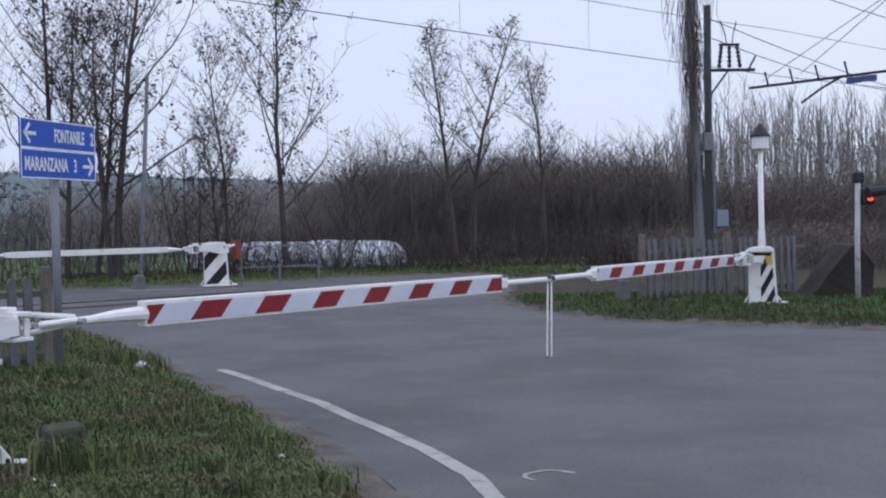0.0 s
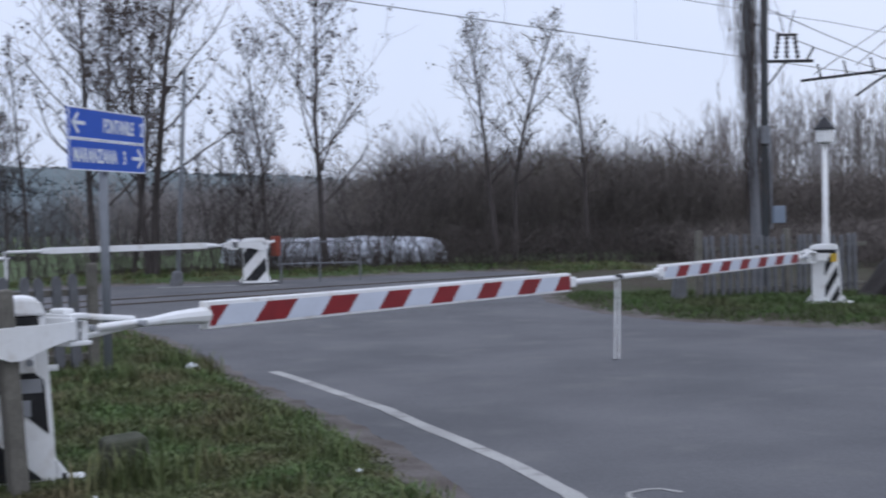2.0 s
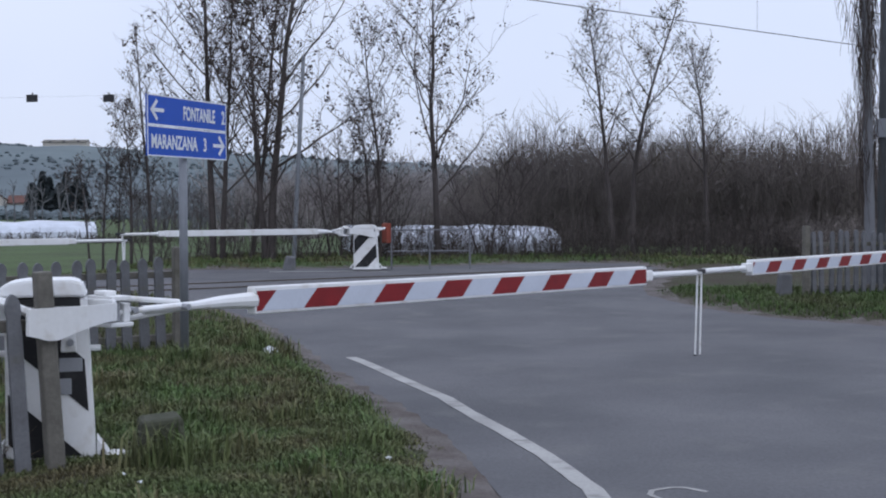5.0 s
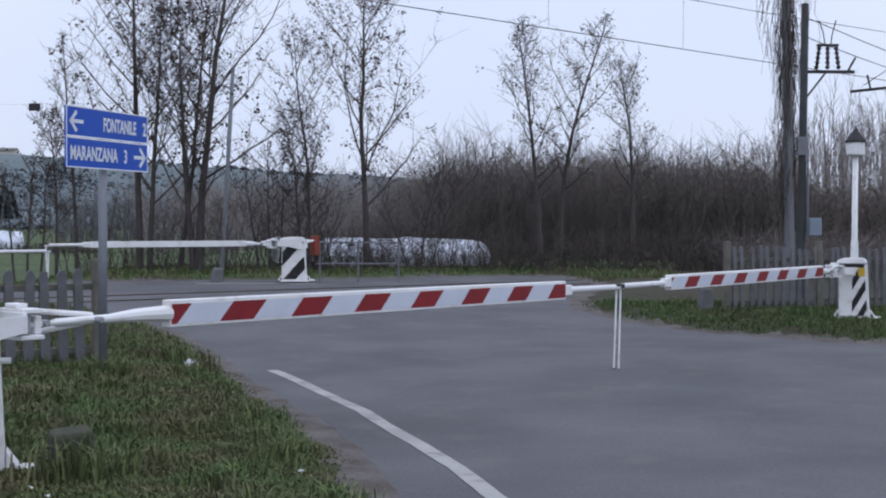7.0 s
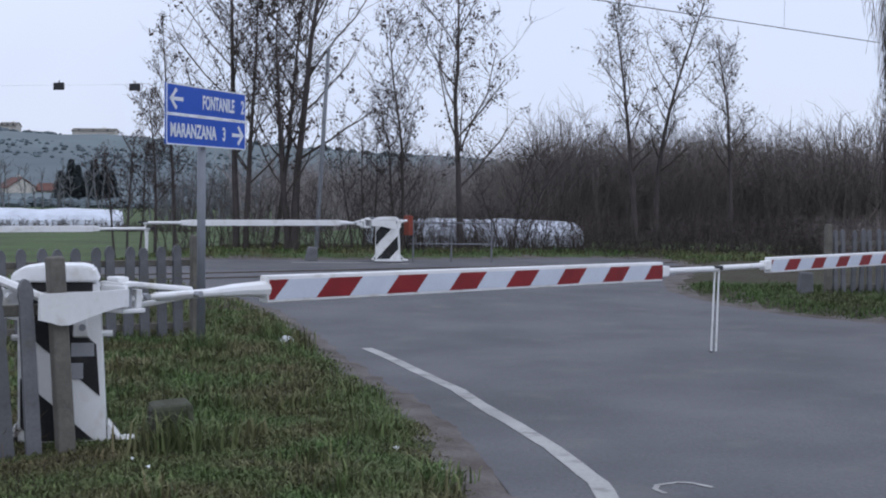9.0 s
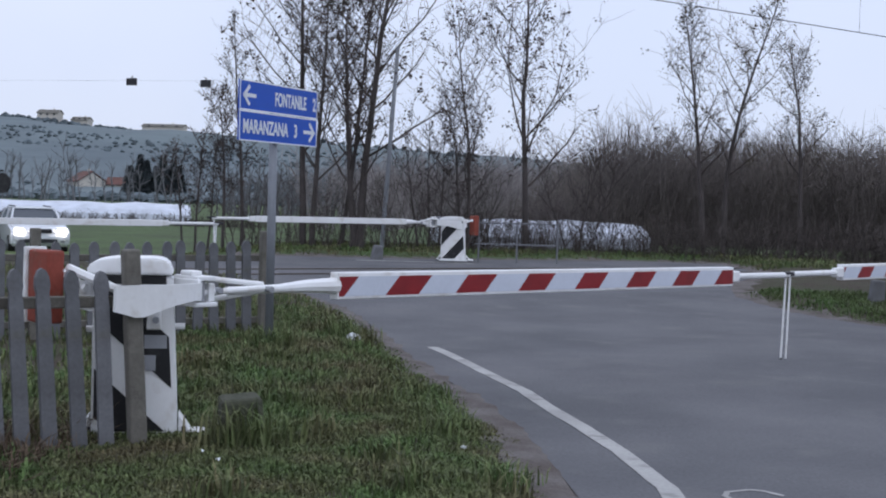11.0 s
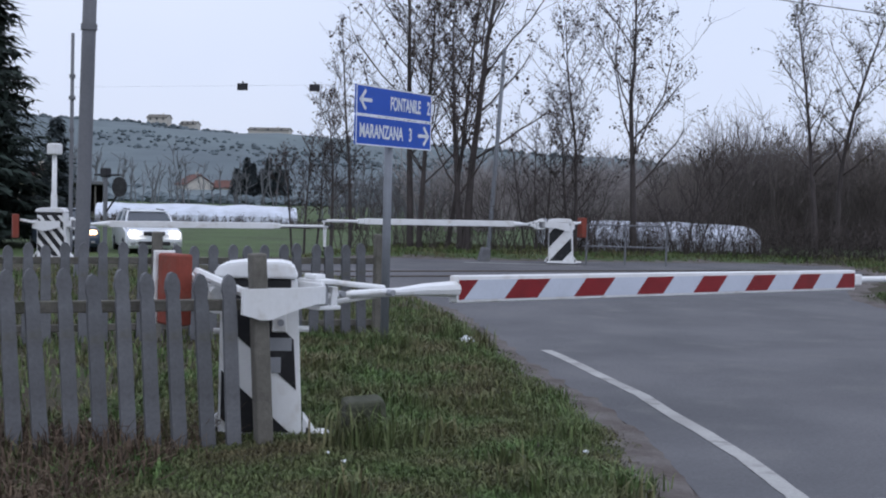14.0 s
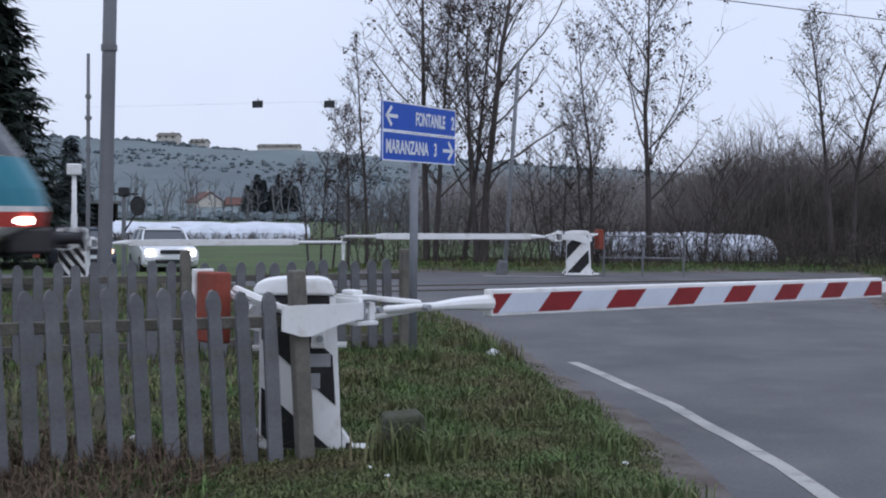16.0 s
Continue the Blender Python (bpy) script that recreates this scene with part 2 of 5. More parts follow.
def road_z(x, y):
    s = off_track(x, y)
    return ROAD_Z + 0.22 * step(-9, -2, s) - 0.62 * step(3.5, 9.5, s) * step(-8.0, -13.5, x)


# the outline of the asphalt, counter-clockwise
ROAD = [(0.9, -30), (0.65, 0), (0.37, 4.75), (0.02, 6.65), (-0.26, 8.02), (-0.53, 9.18), (-0.95, 10.44), (-1.85, 12.87), (-2.64, 15.4), (-3.48, 17.51), (-4.85, 19.62), (-6.96, 21.73), (-8.2, 22.0), (-11.2, 25.6), (-14.8, 28.2), (-24, 33), (-60, 52), (-58, 56), (-22, 36.5), (-12.6, 31.2), (-7.6, 29.9), (-5.0, 30.4), (-2.4, 31.6), (1.2, 33.4), (3.0, 33.2), (3.4, 30.0), (2.9, 26.5), (2.43, 24.69), (2.37, 22.79), (2.95, 20.99), (3.9, 19.31), (5.27, 17.83), (7.38, 16.04), (12, 12.6), (30, 6), (34, -30)]


def inside(poly, x, y):
    res = False
    for (x0, y0), (x1, y1) in zip(poly, poly[1:] + poly[:1]):
        if (y0 > y) != (y1 > y) and x < (x1 - x0) * (y - y0) / (y1 - y0) + x0:
            res = not res
    return res


def road_gap(x, y):
    """Distance to the asphalt's edge: below 0 on the road."""
    best = 1e9
    for (x0, y0), (x1, y1) in zip(ROAD, ROAD[1:] + ROAD[:1]):
        dx, dy = x1 - x0, y1 - y0
        k = min(max(((x - x0) * dx + (y - y0) * dy) / (dx * dx + dy * dy), 0), 1)
        best = min(best, math.hypot(x - x0 - k * dx, y - y0 - k * dy))
    return -best if inside(ROAD, x, y) else best


def land_z(x, y, gap=None):
    """Height of the ground sheet: verges a hand above the asphalt, sunk beneath it, a low bed under the track."""
    if gap is None:
        gap = road_gap(x, y) if -40 < x < 40 and -10 < y < 60 else 9.0
    wob = 0.03 * noise.noise(Vector((x * 0.9, y * 0.9, 0))) + 0.015 * noise.noise(Vector((x * 3, y * 3, 4)))
    edge = gap + 0.12 * noise.noise(Vector((x * 1.7, y * 1.7, 9)))
    up = road_z(x, y) - 0.06 + 0.075 * step(-0.3, 0.05, edge) + 0.09 * step(0.15, 0.9, edge)
    return up + wob * step(0.0, 0.6, gap)


def build_ground():
    """One sheet out to the horizon, finer near the crossing."""
    def axis(lo, hi, fine_lo, fine_hi, fine, grow):
        v = list(np.arange(fine_lo, fine_hi + 1e-6, fine))
        s = fine
        while v[0] > lo:
            s *= grow
            v.insert(0, v[0] - s)
        s = fine
        while v[-1] < hi:
            s *= grow
            v.append(v[-1] + s)
        return v
    xs = axis(-1800, 1800, -9, 9, 0.2, 1.22)
    ys = axis(-1500, 2500, 3, 34, 0.25, 1.22)
    verts, faces = [], []
    for y in ys:
        for x in xs:
            verts.append((x, y, land_z(x, y)))
    nx = len(xs)
    for j in range(len(ys) - 1):
        for i in range(nx - 1):
            faces.append((j * nx + i, j * nx + i + 1, (j + 1) * nx + i + 1, (j + 1) * nx + i))
    me = mesh_of("ground", verts, faces, M_SOIL, True)
    me.materials.append(M_MEADOW)
    me.materials.append(M_GRAVEL)
    for p in me.polygons:
        c = p.center
        if off_track(c.x, c.y) > 3.5:
            p.material_index = 1
        if -9 < c.x < 9 and 3 < c.y < 34 and road_gap(c.x, c.y) + 0.25 * noise.noise(Vector((c.x * 1.5, c.y * 1.5, 2))) < 0.34:
            p.material_index = 2
    tagged(new("ground", me), "grassy soil ground with a low rail bed", "ground", kind="structure")


def build_road():
    bm = bmesh.new()
    vs = [bm.verts.new((x, y, 0)) for x, y in ROAD]
    bm.faces.new(vs)
    bmesh.ops.triangulate(bm, faces=bm.faces)
    for k in range(4):
        es = [e for e in bm.edges if e.calc_length() > 1.4 and -14 < (e.verts[0].co.x + e.verts[1].co.x) / 2 < 14 and 0 < (e.verts[0].co.y + e.verts[1].co.y) / 2 < 40]
        bmesh.ops.subdivide_edges(bm, edges=es, cuts=1)
        bmesh.ops.triangulate(bm, faces=bm.faces)
    for v in bm.verts:
        v.co.z = road_z(v.co.x, v.co.y)
    bmesh.ops.recalc_face_normals(bm, faces=bm.faces)
    if sum(f.normal.z for f in bm.faces) < 0:
        bmesh.ops.reverse_faces(bm, faces=bm.faces)
    ob = part("road", bm, M_ASPHALT, smooth=True)
    tagged(ob, "worn grey asphalt road bending over the rail crossing", "road", kind="structure")


def ribbon(name, pts, width, mat, label, lift=0.004):
    """A painted line that follows the road."""
    fine = []
    for a, b in zip(pts, pts[1:]):
        n = max(2, int(math.dist(a, b) / 0.2))
        fine += [(a[0] + (b[0] - a[0]) * k / n, a[1] + (b[1] - a[1]) * k / n) for k in range(n)]
    fine.append(pts[-1])
    verts, faces = [], []
    for i, p in enumerate(fine):
        a, b = fine[max(i - 3, 0)], fine[min(i + 3, len(fine) - 1)]
        d = Vector((b[0] - a[0], b[1] - a[1], 0)).normalized()
        n = Vector((-d.y, d.x, 0))
        for s in (-1, 1):
            q = Vector((*p, 0)) + n * s * (width / 2 + 0.012 * noise.noise(Vector((i * 0.5, s * 7, 1))))
            verts.append((q.x, q.y, road_z(q.x, q.y) + lift))
        if i:
            faces.append((2 * i - 2, 2 * i - 1, 2 * i + 1, 2 * i))
    me = mesh_of(name, verts, faces, mat)
    ob = new(name, me)
    if me.polygons[0].normal.z < 0:
        me.flip_normals()
    return tagged(ob, label, "road marking", kind="structure")


def build_track():
    """Two rails with their sleepers and ballast, and the planks of the crossing."""
    base = Matrix.Translation(TRACK_AT + Vector((0, 0, 0.02))) @ pose(0, 0, 0, 0, 0, TRACK_TURN)
    trk = empty("railway_track", base, "rusty single railway track on pale ballast", "railway track")
    prof = [(-0.07, 0), (0.07, 0), (0.07, 0.02), (0.012, 0.04), (0.012, 0.1), (0.035, 0.115), (0.035, 0.15), (-0.035, 0.15), (-0.035, 0.115), (-0.012, 0.1), (-0.012, 0.04), (-0.07, 0.02)]
    for s in (-0.7525, 0.7525):
        bm = bmesh.new()
        add_prism(bm, [(x, z) for x, z in prof], -260, 260)
        for v in bm.verts:
            v.co = Vector((v.co.y, v.co.x + s, v.co.z - 0.03))
        bmesh.ops.recalc_face_normals(bm, faces=bm.faces)
        part("rail", bm, M_RAIL, trk)
    for lo, hi in ((-120, -12.8), (5.6, 120)):
        bm = bmesh.new()
        add_prism(bm, [(-2.2, -0.2), (2.2, -0.2), (1.5, 0.05), (-1.5, 0.05)], lo, hi)
        for v in bm.verts:
            v.co = Vector((v.co.y, v.co.x, v.co.z))
        bmesh.ops.recalc_face_normals(bm, faces=bm.faces)
        part("ballast", bm, M_BALLAST, trk)
    sl = bmesh.new()
    add_box(sl, (0.24, 2.4, 0.14), (0, 0, 0.0), 0.01)
    me = bpy.data.meshes.new("sleeper")
    sl.to_mesh(me)
    sl.free()
    me.materials.append(M_CONCRETE_D)
    for k in range(60):
        x = -13.2 - 0.62 * k if k < 30 else 6.0 + 0.62 * (k - 30)
        ob = new("sleeper", me)
        ob.parent = trk
        ob.location = (x, 0, 0.0)


# ---------------------------------------------------------------- level crossing gear
def barrier_machine(name, at, turn, face_w, height, label, stripe, mast=0.0, flip=1, plates=False, bell_roof=True, label_plate=False, plain=0.0):
    """Drive housing of a crossing gate. Local x points along the boom, the striped face is at -y times flip."""
    thing = empty(name, pose(*at, 0, 0, turn), label, "barrier machine", "barrier machines of the crossing")
    d = 0.36
    body = bmesh.new()
    h = height * 0.90
    add_prism(body, [(-face_w / 2, 0.03), (face_w / 2 + 0.015, 0.03), (face_w / 2 - 0.03, h), (-face_w / 2, h)], -d / 2, d / 2)
    bmesh.ops.bevel(body, geom=list(body.edges), offset=0.012, segments=2, affect="EDGES")
    housing = part("housing", body, M_WHITE, thing)
    # slanting black bands on the broad face, a hair proud
    y = -flip * (d / 2 + 0.002)
    left = -face_w / 2 + 0.015 + plain * face_w
    out = [(left, 0.05), (face_w / 2 - 0.01, 0.05), (face_w / 2 - 0.07, h - 0.02), (left, h - 0.02)]
    slope, period, share, start = stripe
    for p in bands(out, slope, period, share, start):
        part("stripe", prism(p, y - 0.003, y + 0.003), M_BLACK, housing, "black slanting band")
    # rounded hood
    hood = bmesh.new()
    top = height - h
    poly = [(-face_w / 2 - 0.035, h + 0.01), (-face_w / 2 - 0.035, h + top * 0.55), (-face_w / 2 + 0.03, h + top * 0.86), (-face_w / 2 + 0.14, h + top),
            (face_w / 2 - 0.12, h + top), (face_w / 2 - 0.06, h + top * 0.82), (face_w / 2 - 0.025, h + 0.01)]
    add_prism(hood, poly, -d / 2 - 0.03, d / 2 + 0.03)
    bmesh.ops.bevel(hood, geom=list(hood.edges), offset=0.012, segments=2, affect="EDGES")
    part("hood_gap", box((face_w - 0.08, d + 0.012, 0.05), (-0.03, 0, h - 0.025), 0.004), M_BLACK, thing, "dark joint under the hood")
    part("hood", hood, M_WHITE, thing)
    bp = bmesh.new()
    add_box(bp, (face_w + 0.10, d + 0.14, 0.03), (0.02, 0, 0.015), 0.006)
    add_box(bp, (0.16, 0.22, 0.025), (face_w / 2 + 0.12, -flip * 0.06, 0.03), 0.006, 0.8)
    base = part("base_plate", bp, M_WHITE, thing)
    for sx in (-1, 1):
        for sy in (-1, 1):
            part("bolt", tube([(0.02 + sx * (face_w / 2 + 0.035), sy * 0.2, 0.02), (0.02 + sx * (face_w / 2 + 0.035), sy * 0.2, 0.085)], 0.016, 6), M_DARKSTEEL, base)
        part("foot_lug", prism([(sx * (face_w / 2 + 0.02), 0.03), (sx * (face_w / 2 + 0.10), 0.03), (sx * (face_w / 2 + 0.02), 0.14)], -0.12, 0.12), M_WHITE, base)
    if plates:
        part("cover_plate", box((0.14, 0.008, 0.085), (face_w / 2 - 0.13, y - 0.004 * flip, h * 0.60), 0.002), M_BRACKET, thing, "grey rating plate")
        part("cover_plate", box((0.075, 0.008, 0.10), (face_w / 2 - 0.165, y - 0.004 * flip, h * 0.47), 0.002), M_BRACKET, thing, "grey cover plate")
        part("hinge_block", box((0.10, 0.05, 0.13), (face_w / 2 - 0.14, y - 0.02 * flip, h * 0.74), 0.012, 0.8), M_WHITE, thing)
        part("lock_knob", tube([(face_w / 2 - 0.13, y - 0.04 * flip, h * 0.74), (face_w / 2 - 0.13, y - 0.075 * flip, h * 0.74)], 0.022, 10), M_BRACKET, thing)
        part("side_knob", tube([(face_w / 2 - 0.02, 0, h * 0.68), (face_w / 2 + 0.05, 0, h * 0.68)], 0.02, 8), M_WHITE, thing)
        part("side_knob", tube([(-face_w / 2 + 0.02, 0, h * 0.66), (-face_w / 2 - 0.05, 0, h * 0.66)], 0.02, 8), M_WHITE, thing)
    if label_plate:
        part("warning_label", box((0.10, 0.006, 0.14), (face_w / 2 - 0.11, y - 0.004 * flip, h * 0.86), 0.001), M_YELLOW, thing, "yellow warning label")
    if mast:
        m = tube([(0, 0.0, height - 0.04), (0.0, 0, height + 0.25), (0, 0, height + 0.3), (0, 0, mast - 0.44)], [0.065, 0.062, 0.05, 0.044], 10)
        mastp = part("mast", m, M_WHITE, thing, "cream white bell mast", True)
        cap = bmesh.new()
        add_tube(cap, [(0, 0, mast - 0.46), (0, 0, mast - 0.44), (0, 0, mast - 0.26), (0, 0, mast - 0.24)], [0.12, 0.145, 0.145, 0.12], 14)
        part("bell", cap, M_WHITE, mastp, "white bell drum")
        if bell_roof:
            part("bell_hood", tube([(0, 0, mast - 0.24), (0, 0, mast - 0.21), (0, 0, mast - 0.06), (0, 0, mast)], [0.17, 0.165, 0.05, 0.01], 14), M_DARKSTEEL, mastp, "dark pointed bell roof")
    return thing


def gate_boom(name, at, turn, tilt, root, panel, tail, label, legs=0.0, depth=0.06, tall=0.17, weight=True, striped=True, reach=0.75, side=-1, sway=0.0, lift=0.0, weight_mat=None, stripes=(1.175, 0.775), props=2, knuckle=None):
    """A boom with its yoke, fork, striped panel, tail tube and counterweight. Local x runs along the boom; z = 0 at its axis."""
    thing = empty(name, pose(*at, 0, tilt, turn), label, "gate boom", "booms of the crossing")
    x0 = root * 0.30 if knuckle is None else knuckle
    # curved yoke over the housing
    for s in (-1, 1):
        bm = bmesh.new()
        n = 10
        rows = []
        for k in range(n + 1):
            a = k / n
            x = x0 - 0.70 + a * 0.70
            drop = 0.06 + 0.095 * max(0, 1 - abs(a - 0.25) / 0.7) ** 1.7
            yy = s * (0.25 - 0.10 * a ** 3)
            rows.append(((x, yy - 0.012, 0.05), (x, yy + 0.012, 0.05), (x, yy + 0.012, -drop), (x, yy - 0.012, -drop)))
        vs = [[bm.verts.new(q) for q in r] for r in rows]
        for r0, r1 in zip(vs, vs[1:]):
            for k in range(4):
                bm.faces.new((r0[k], r0[(k + 1) % 4], r1[(k + 1) % 4], r1[k]))
        bm.faces.new(vs[0])
        bm.faces.new(vs[-1][::-1])
        bmesh.ops.recalc_face_normals(bm, faces=bm.faces)
        part("yoke", bm, M_WHITE, thing)
    blk = bmesh.new()
    add_box(blk, (0.03, 0.30, 0.14), (x0 - 0.01, 0, 0.0), 0.006)
    add_box(blk, (0.15, 0.26, 0.03), (x0 + 0.06, 0, 0.075), 0.006)
    add_box(blk, (0.18, 0.22, 0.03), (x0 + 0.08, 0, -0.095), 0.008)
    add_box(blk, (0.09, 0.12, 0.035), (x0 + 0.03, 0, 0.105), 0.01)
    part("clamp_block", blk, M_WHITE, thing)
    part("roller", tube([(x0 + 0.05, -0.05, -0.075), (x0 + 0.05, -0.05, 0.06)], 0.045, 12), M_BRACKET, thing, "worn grey pivot roller")
    part("shear_plate", box((0.05, 0.16, 0.12), (x0 + 0.14, 0, -0.02), 0.008), M_WHITE, thing)
    x1 = root
    for dz, dy in ((0.075, 0.05), (-0.02, -0.05), (-0.085, 0.02)):
        part("fork_rod", tube([(x0 + 0.08, dy, dz), (x0 + 0.5 * (x1 - x0), dy * 0.4, dz * 0.25)], 0.019, 8), M_WHITE, thing)
    for k in (0.2, 0.62):
        part("bolt", tube([(x0 + k * (x1 - x0) * 0.8, -0.09, -0.01), (x0 + k * (x1 - x0) * 0.8, 0.09, -0.01)], 0.022, 8), M_BRACKET, thing)
    arm = bmesh.new()
    add_tube(arm, [(x0 + 0.25 * (x1 - x0), 0, -0.02), (x0 + 0.6 * (x1 - x0), 0, -0.01), (x0 + 0.78 * (x1 - x0), 0, 0.0), (x1 + 0.02, 0, 0.0)], [0.030, 0.030, 0.046, 0.062], 10)
    part("arm", arm, M_WHITE, thing)
    # the long box panel with its own frame
    pan = bmesh.new()
    add_box(pan, (panel, depth, tall), (x1 + panel / 2, 0, 0), 0.008)
    p = part("panel", pan, M_WHITE, thing, "white box beam")
    if striped:
        for s in (-1, 1):
            yy = s * (depth / 2 + 0.002)
            out = [(x1 + 0.012, -tall / 2 + 0.022), (x1 + panel - 0.012, -tall / 2 + 0.022), (x1 + panel - 0.012, tall / 2 - 0.03), (x1 + 0.012, tall / 2 - 0.03)]
            slope = -1.0 * side
            first, per = stripes
            share = 0.46
            lo = min(x + slope * z for x, z in out)
            k0 = first - share * per / 2 - lo
            for kind, mat, start, part_of in (("red_field", M_RED, k0, share), ("white_field", M_WSTRIPE, k0 + (share - 1) * per, 1 - share)):
                for q in bands(out, slope, per, part_of, start):
                    part(kind, prism(q, yy - 0.002, yy + 0.002), mat, p)
    # tail tube in steps
    x2 = x1 + panel
    t = bmesh.new()
    add_box(t, (0.14, 0.09, 0.11), (x2 + 0.07, 0, 0.0), 0.012)
    part("end_clamp", t, M_WHITE, thing)
    t = bmesh.new()
    add_tube(t, [(x2 + 0.1, 0, 0), (x2 + tail, 0, 0), ], 0.032, 10)
    part("tail_tube", t, M_WHITE, thing)
    if legs:
        for dx, ln in ((-0.045, legs * 0.96), (0.05, legs * 1.03))[:props]:
            lg = part("support_leg", tube([(x2 + tail + dx, 0.0, 0.02), (x2 + tail + dx * 1.2, 0.02, -ln)], 0.011 if props == 2 else 0.016, 8), M_WHITE, thing)
            part("rubber_foot", tube([(x2 + tail + dx * 1.2, 0.02, -ln - 0.03), (x2 + tail + dx * 1.2, 0.02, -ln + 0.02)], 0.022, 8), M_BLACK, lg)
        part("leg_hanger", box((0.2, 0.06, 0.05), (x2 + tail, 0, 0.01), 0.01), M_DARKSTEEL, thing)
    if weight:
        wx, wy, wz = -0.42 - reach, sway, lift
        for s in (-1, 1):
            part("rear_arm", tube([(x0 - 0.60, s * 0.22, 0.0), (wx + 0.1, wy + s * 0.1, wz + 0.06)], 0.028, 6), M_WHITE, thing)
        wt = bmesh.new()
        add_box(wt, (0.12, 0.24, 0.46), (wx, wy, wz - 0.06), 0.015)
        cw = part("counterweight", wt, weight_mat or M_RUSTRED, thing, "painted counterweight block")
        if sway:
            part("weight_plate", box((0.15, 0.03, 0.48), (wx, wy + 0.138, wz - 0.055), 0.006), M_WHITE, cw, "white edge plate")
    return thing


def picket_fence(name, a, b, label, height=1.1, gap=0.155, mid_posts=0, post_end=True, base=None, wide=0.085, rail_side=1, lean=0.0, low_rail=True):
    """Concrete pickets with pointed round heads on two rails between posts."""
    a, b = Vector((*a, 0)), Vector((*b, 0))
    length = (b - a).length
    turn = along(a, b)
    z0 = land_z(a.x, a.y) if base is None else base
    fence = empty(name, pose(a.x, a.y, z0, 0, 0, turn), label, "fence")
    def picket(kind):
        bm = bmesh.new()
        w = wide / 2
        prof = [(-w, -0.12), (w, -0.12), (w * 0.9, height * 0.80), (w * 0.78, height * 0.86), (w * 0.98, height * 0.905), (w * 0.88, height * 0.95), (w * 0.5, height * 0.988), (0.0, height),
                (-w * 0.5, height * 0.988), (-w * 0.88, height * 0.95), (-w * 0.98, height * 0.905), (-w * 0.78, height * 0.86), (-w * 0.9, height * 0.80)]
        add_prism(bm, prof, -0.025, 0.025)
        me = bpy.data.meshes.new(kind)
        bm.to_mesh(me)
        bm.free()
        me.materials.append(M_CONCRETE)
        return me
    me = picket("picket")
    rnd = random.Random(len(name) + int(length * 10))
    n = int(length / gap)
    for k in range(1, n):
        ob = new("picket", me)
        ob.parent = fence
        x = k * gap
        g = land_z(*(a + (b - a) * (x / length)).xy) - z0 if base is None else 0
        ob.matrix_basis = pose(x + rnd.uniform(-0.012, 0.012), rnd.uniform(-0.008, 0.008), g + rnd.uniform(-0.025, 0.015), rnd.uniform(-2, 2), lean + rnd.uniform(-1.3, 1.3), rnd.uniform(-3, 3))
    for z in (height * 0.80, height * 0.12)[:1 + low_rail]:
        part("fence_rail", box((length, 0.06, 0.07), (length / 2, 0.055 * rail_side, z), 0.008), M_CONCRETE_D, fence, "mossy concrete rail")
    for x in [0.0] * post_end + [length * (k + 1) / (mid_posts + 1) for k in range(mid_posts)]:
        pm = bmesh.new()
        add_box(pm, (0.105, 0.105, height * 1.1 + 0.15), (x, 0.0 - 0.02 * rail_side, (height * 1.1 - 0.15) / 2), 0.012, 0.95, pose(0, 0, 0, 0, lean, 0))
        part("fence_post", pm, M_CONCRETE_D, fence, "taller square concrete post")
    return fence


# ---------------------------------------------------------------- signs, poles, wires
def letters(text, size, mat, name="lettering", wide=0.0):
    """A flat mesh of the built-in font, standing in x and z."""
    cu = bpy.data.curves.new(name, "FONT")
    cu.body, cu.size, cu.extrude, cu.align_x = text, size, 0.001, "LEFT"
    cu.offset = 0.005
    ob = bpy.data.objects.new(name, cu)
    scene.collection.objects.link(ob)
    dg = bpy.context.evaluated_depsgraph_get()
    me = bpy.data.meshes.new_from_object(ob.evaluated_get(dg))
    bpy.data.objects.remove(ob)
    k = wide / max(v.co.x for v in me.vertices) if wide else 0.7
    for v in me.vertices:
        v.co = Vector((v.co.x * k, v.co.z, v.co.y))
    me.materials.clear()
    me.materials.append(mat)
    return me


def arrow_poly(s):
    return [[(0, 0), (0.5 * s, 0.5 * s), (0.62 * s, 0.38 * s), (0.17 * s, -0.06 * s)], [(0, 0), (0.17 * s, 0.06 * s), (0.62 * s, -0.38 * s), (0.5 * s, -0.5 * s)],
            [(0.05 * s, -0.085 * s), (0.05 * s, 0.085 * s), (1.1 * s, 0.085 * s), (1.1 * s, -0.085 * s)]]


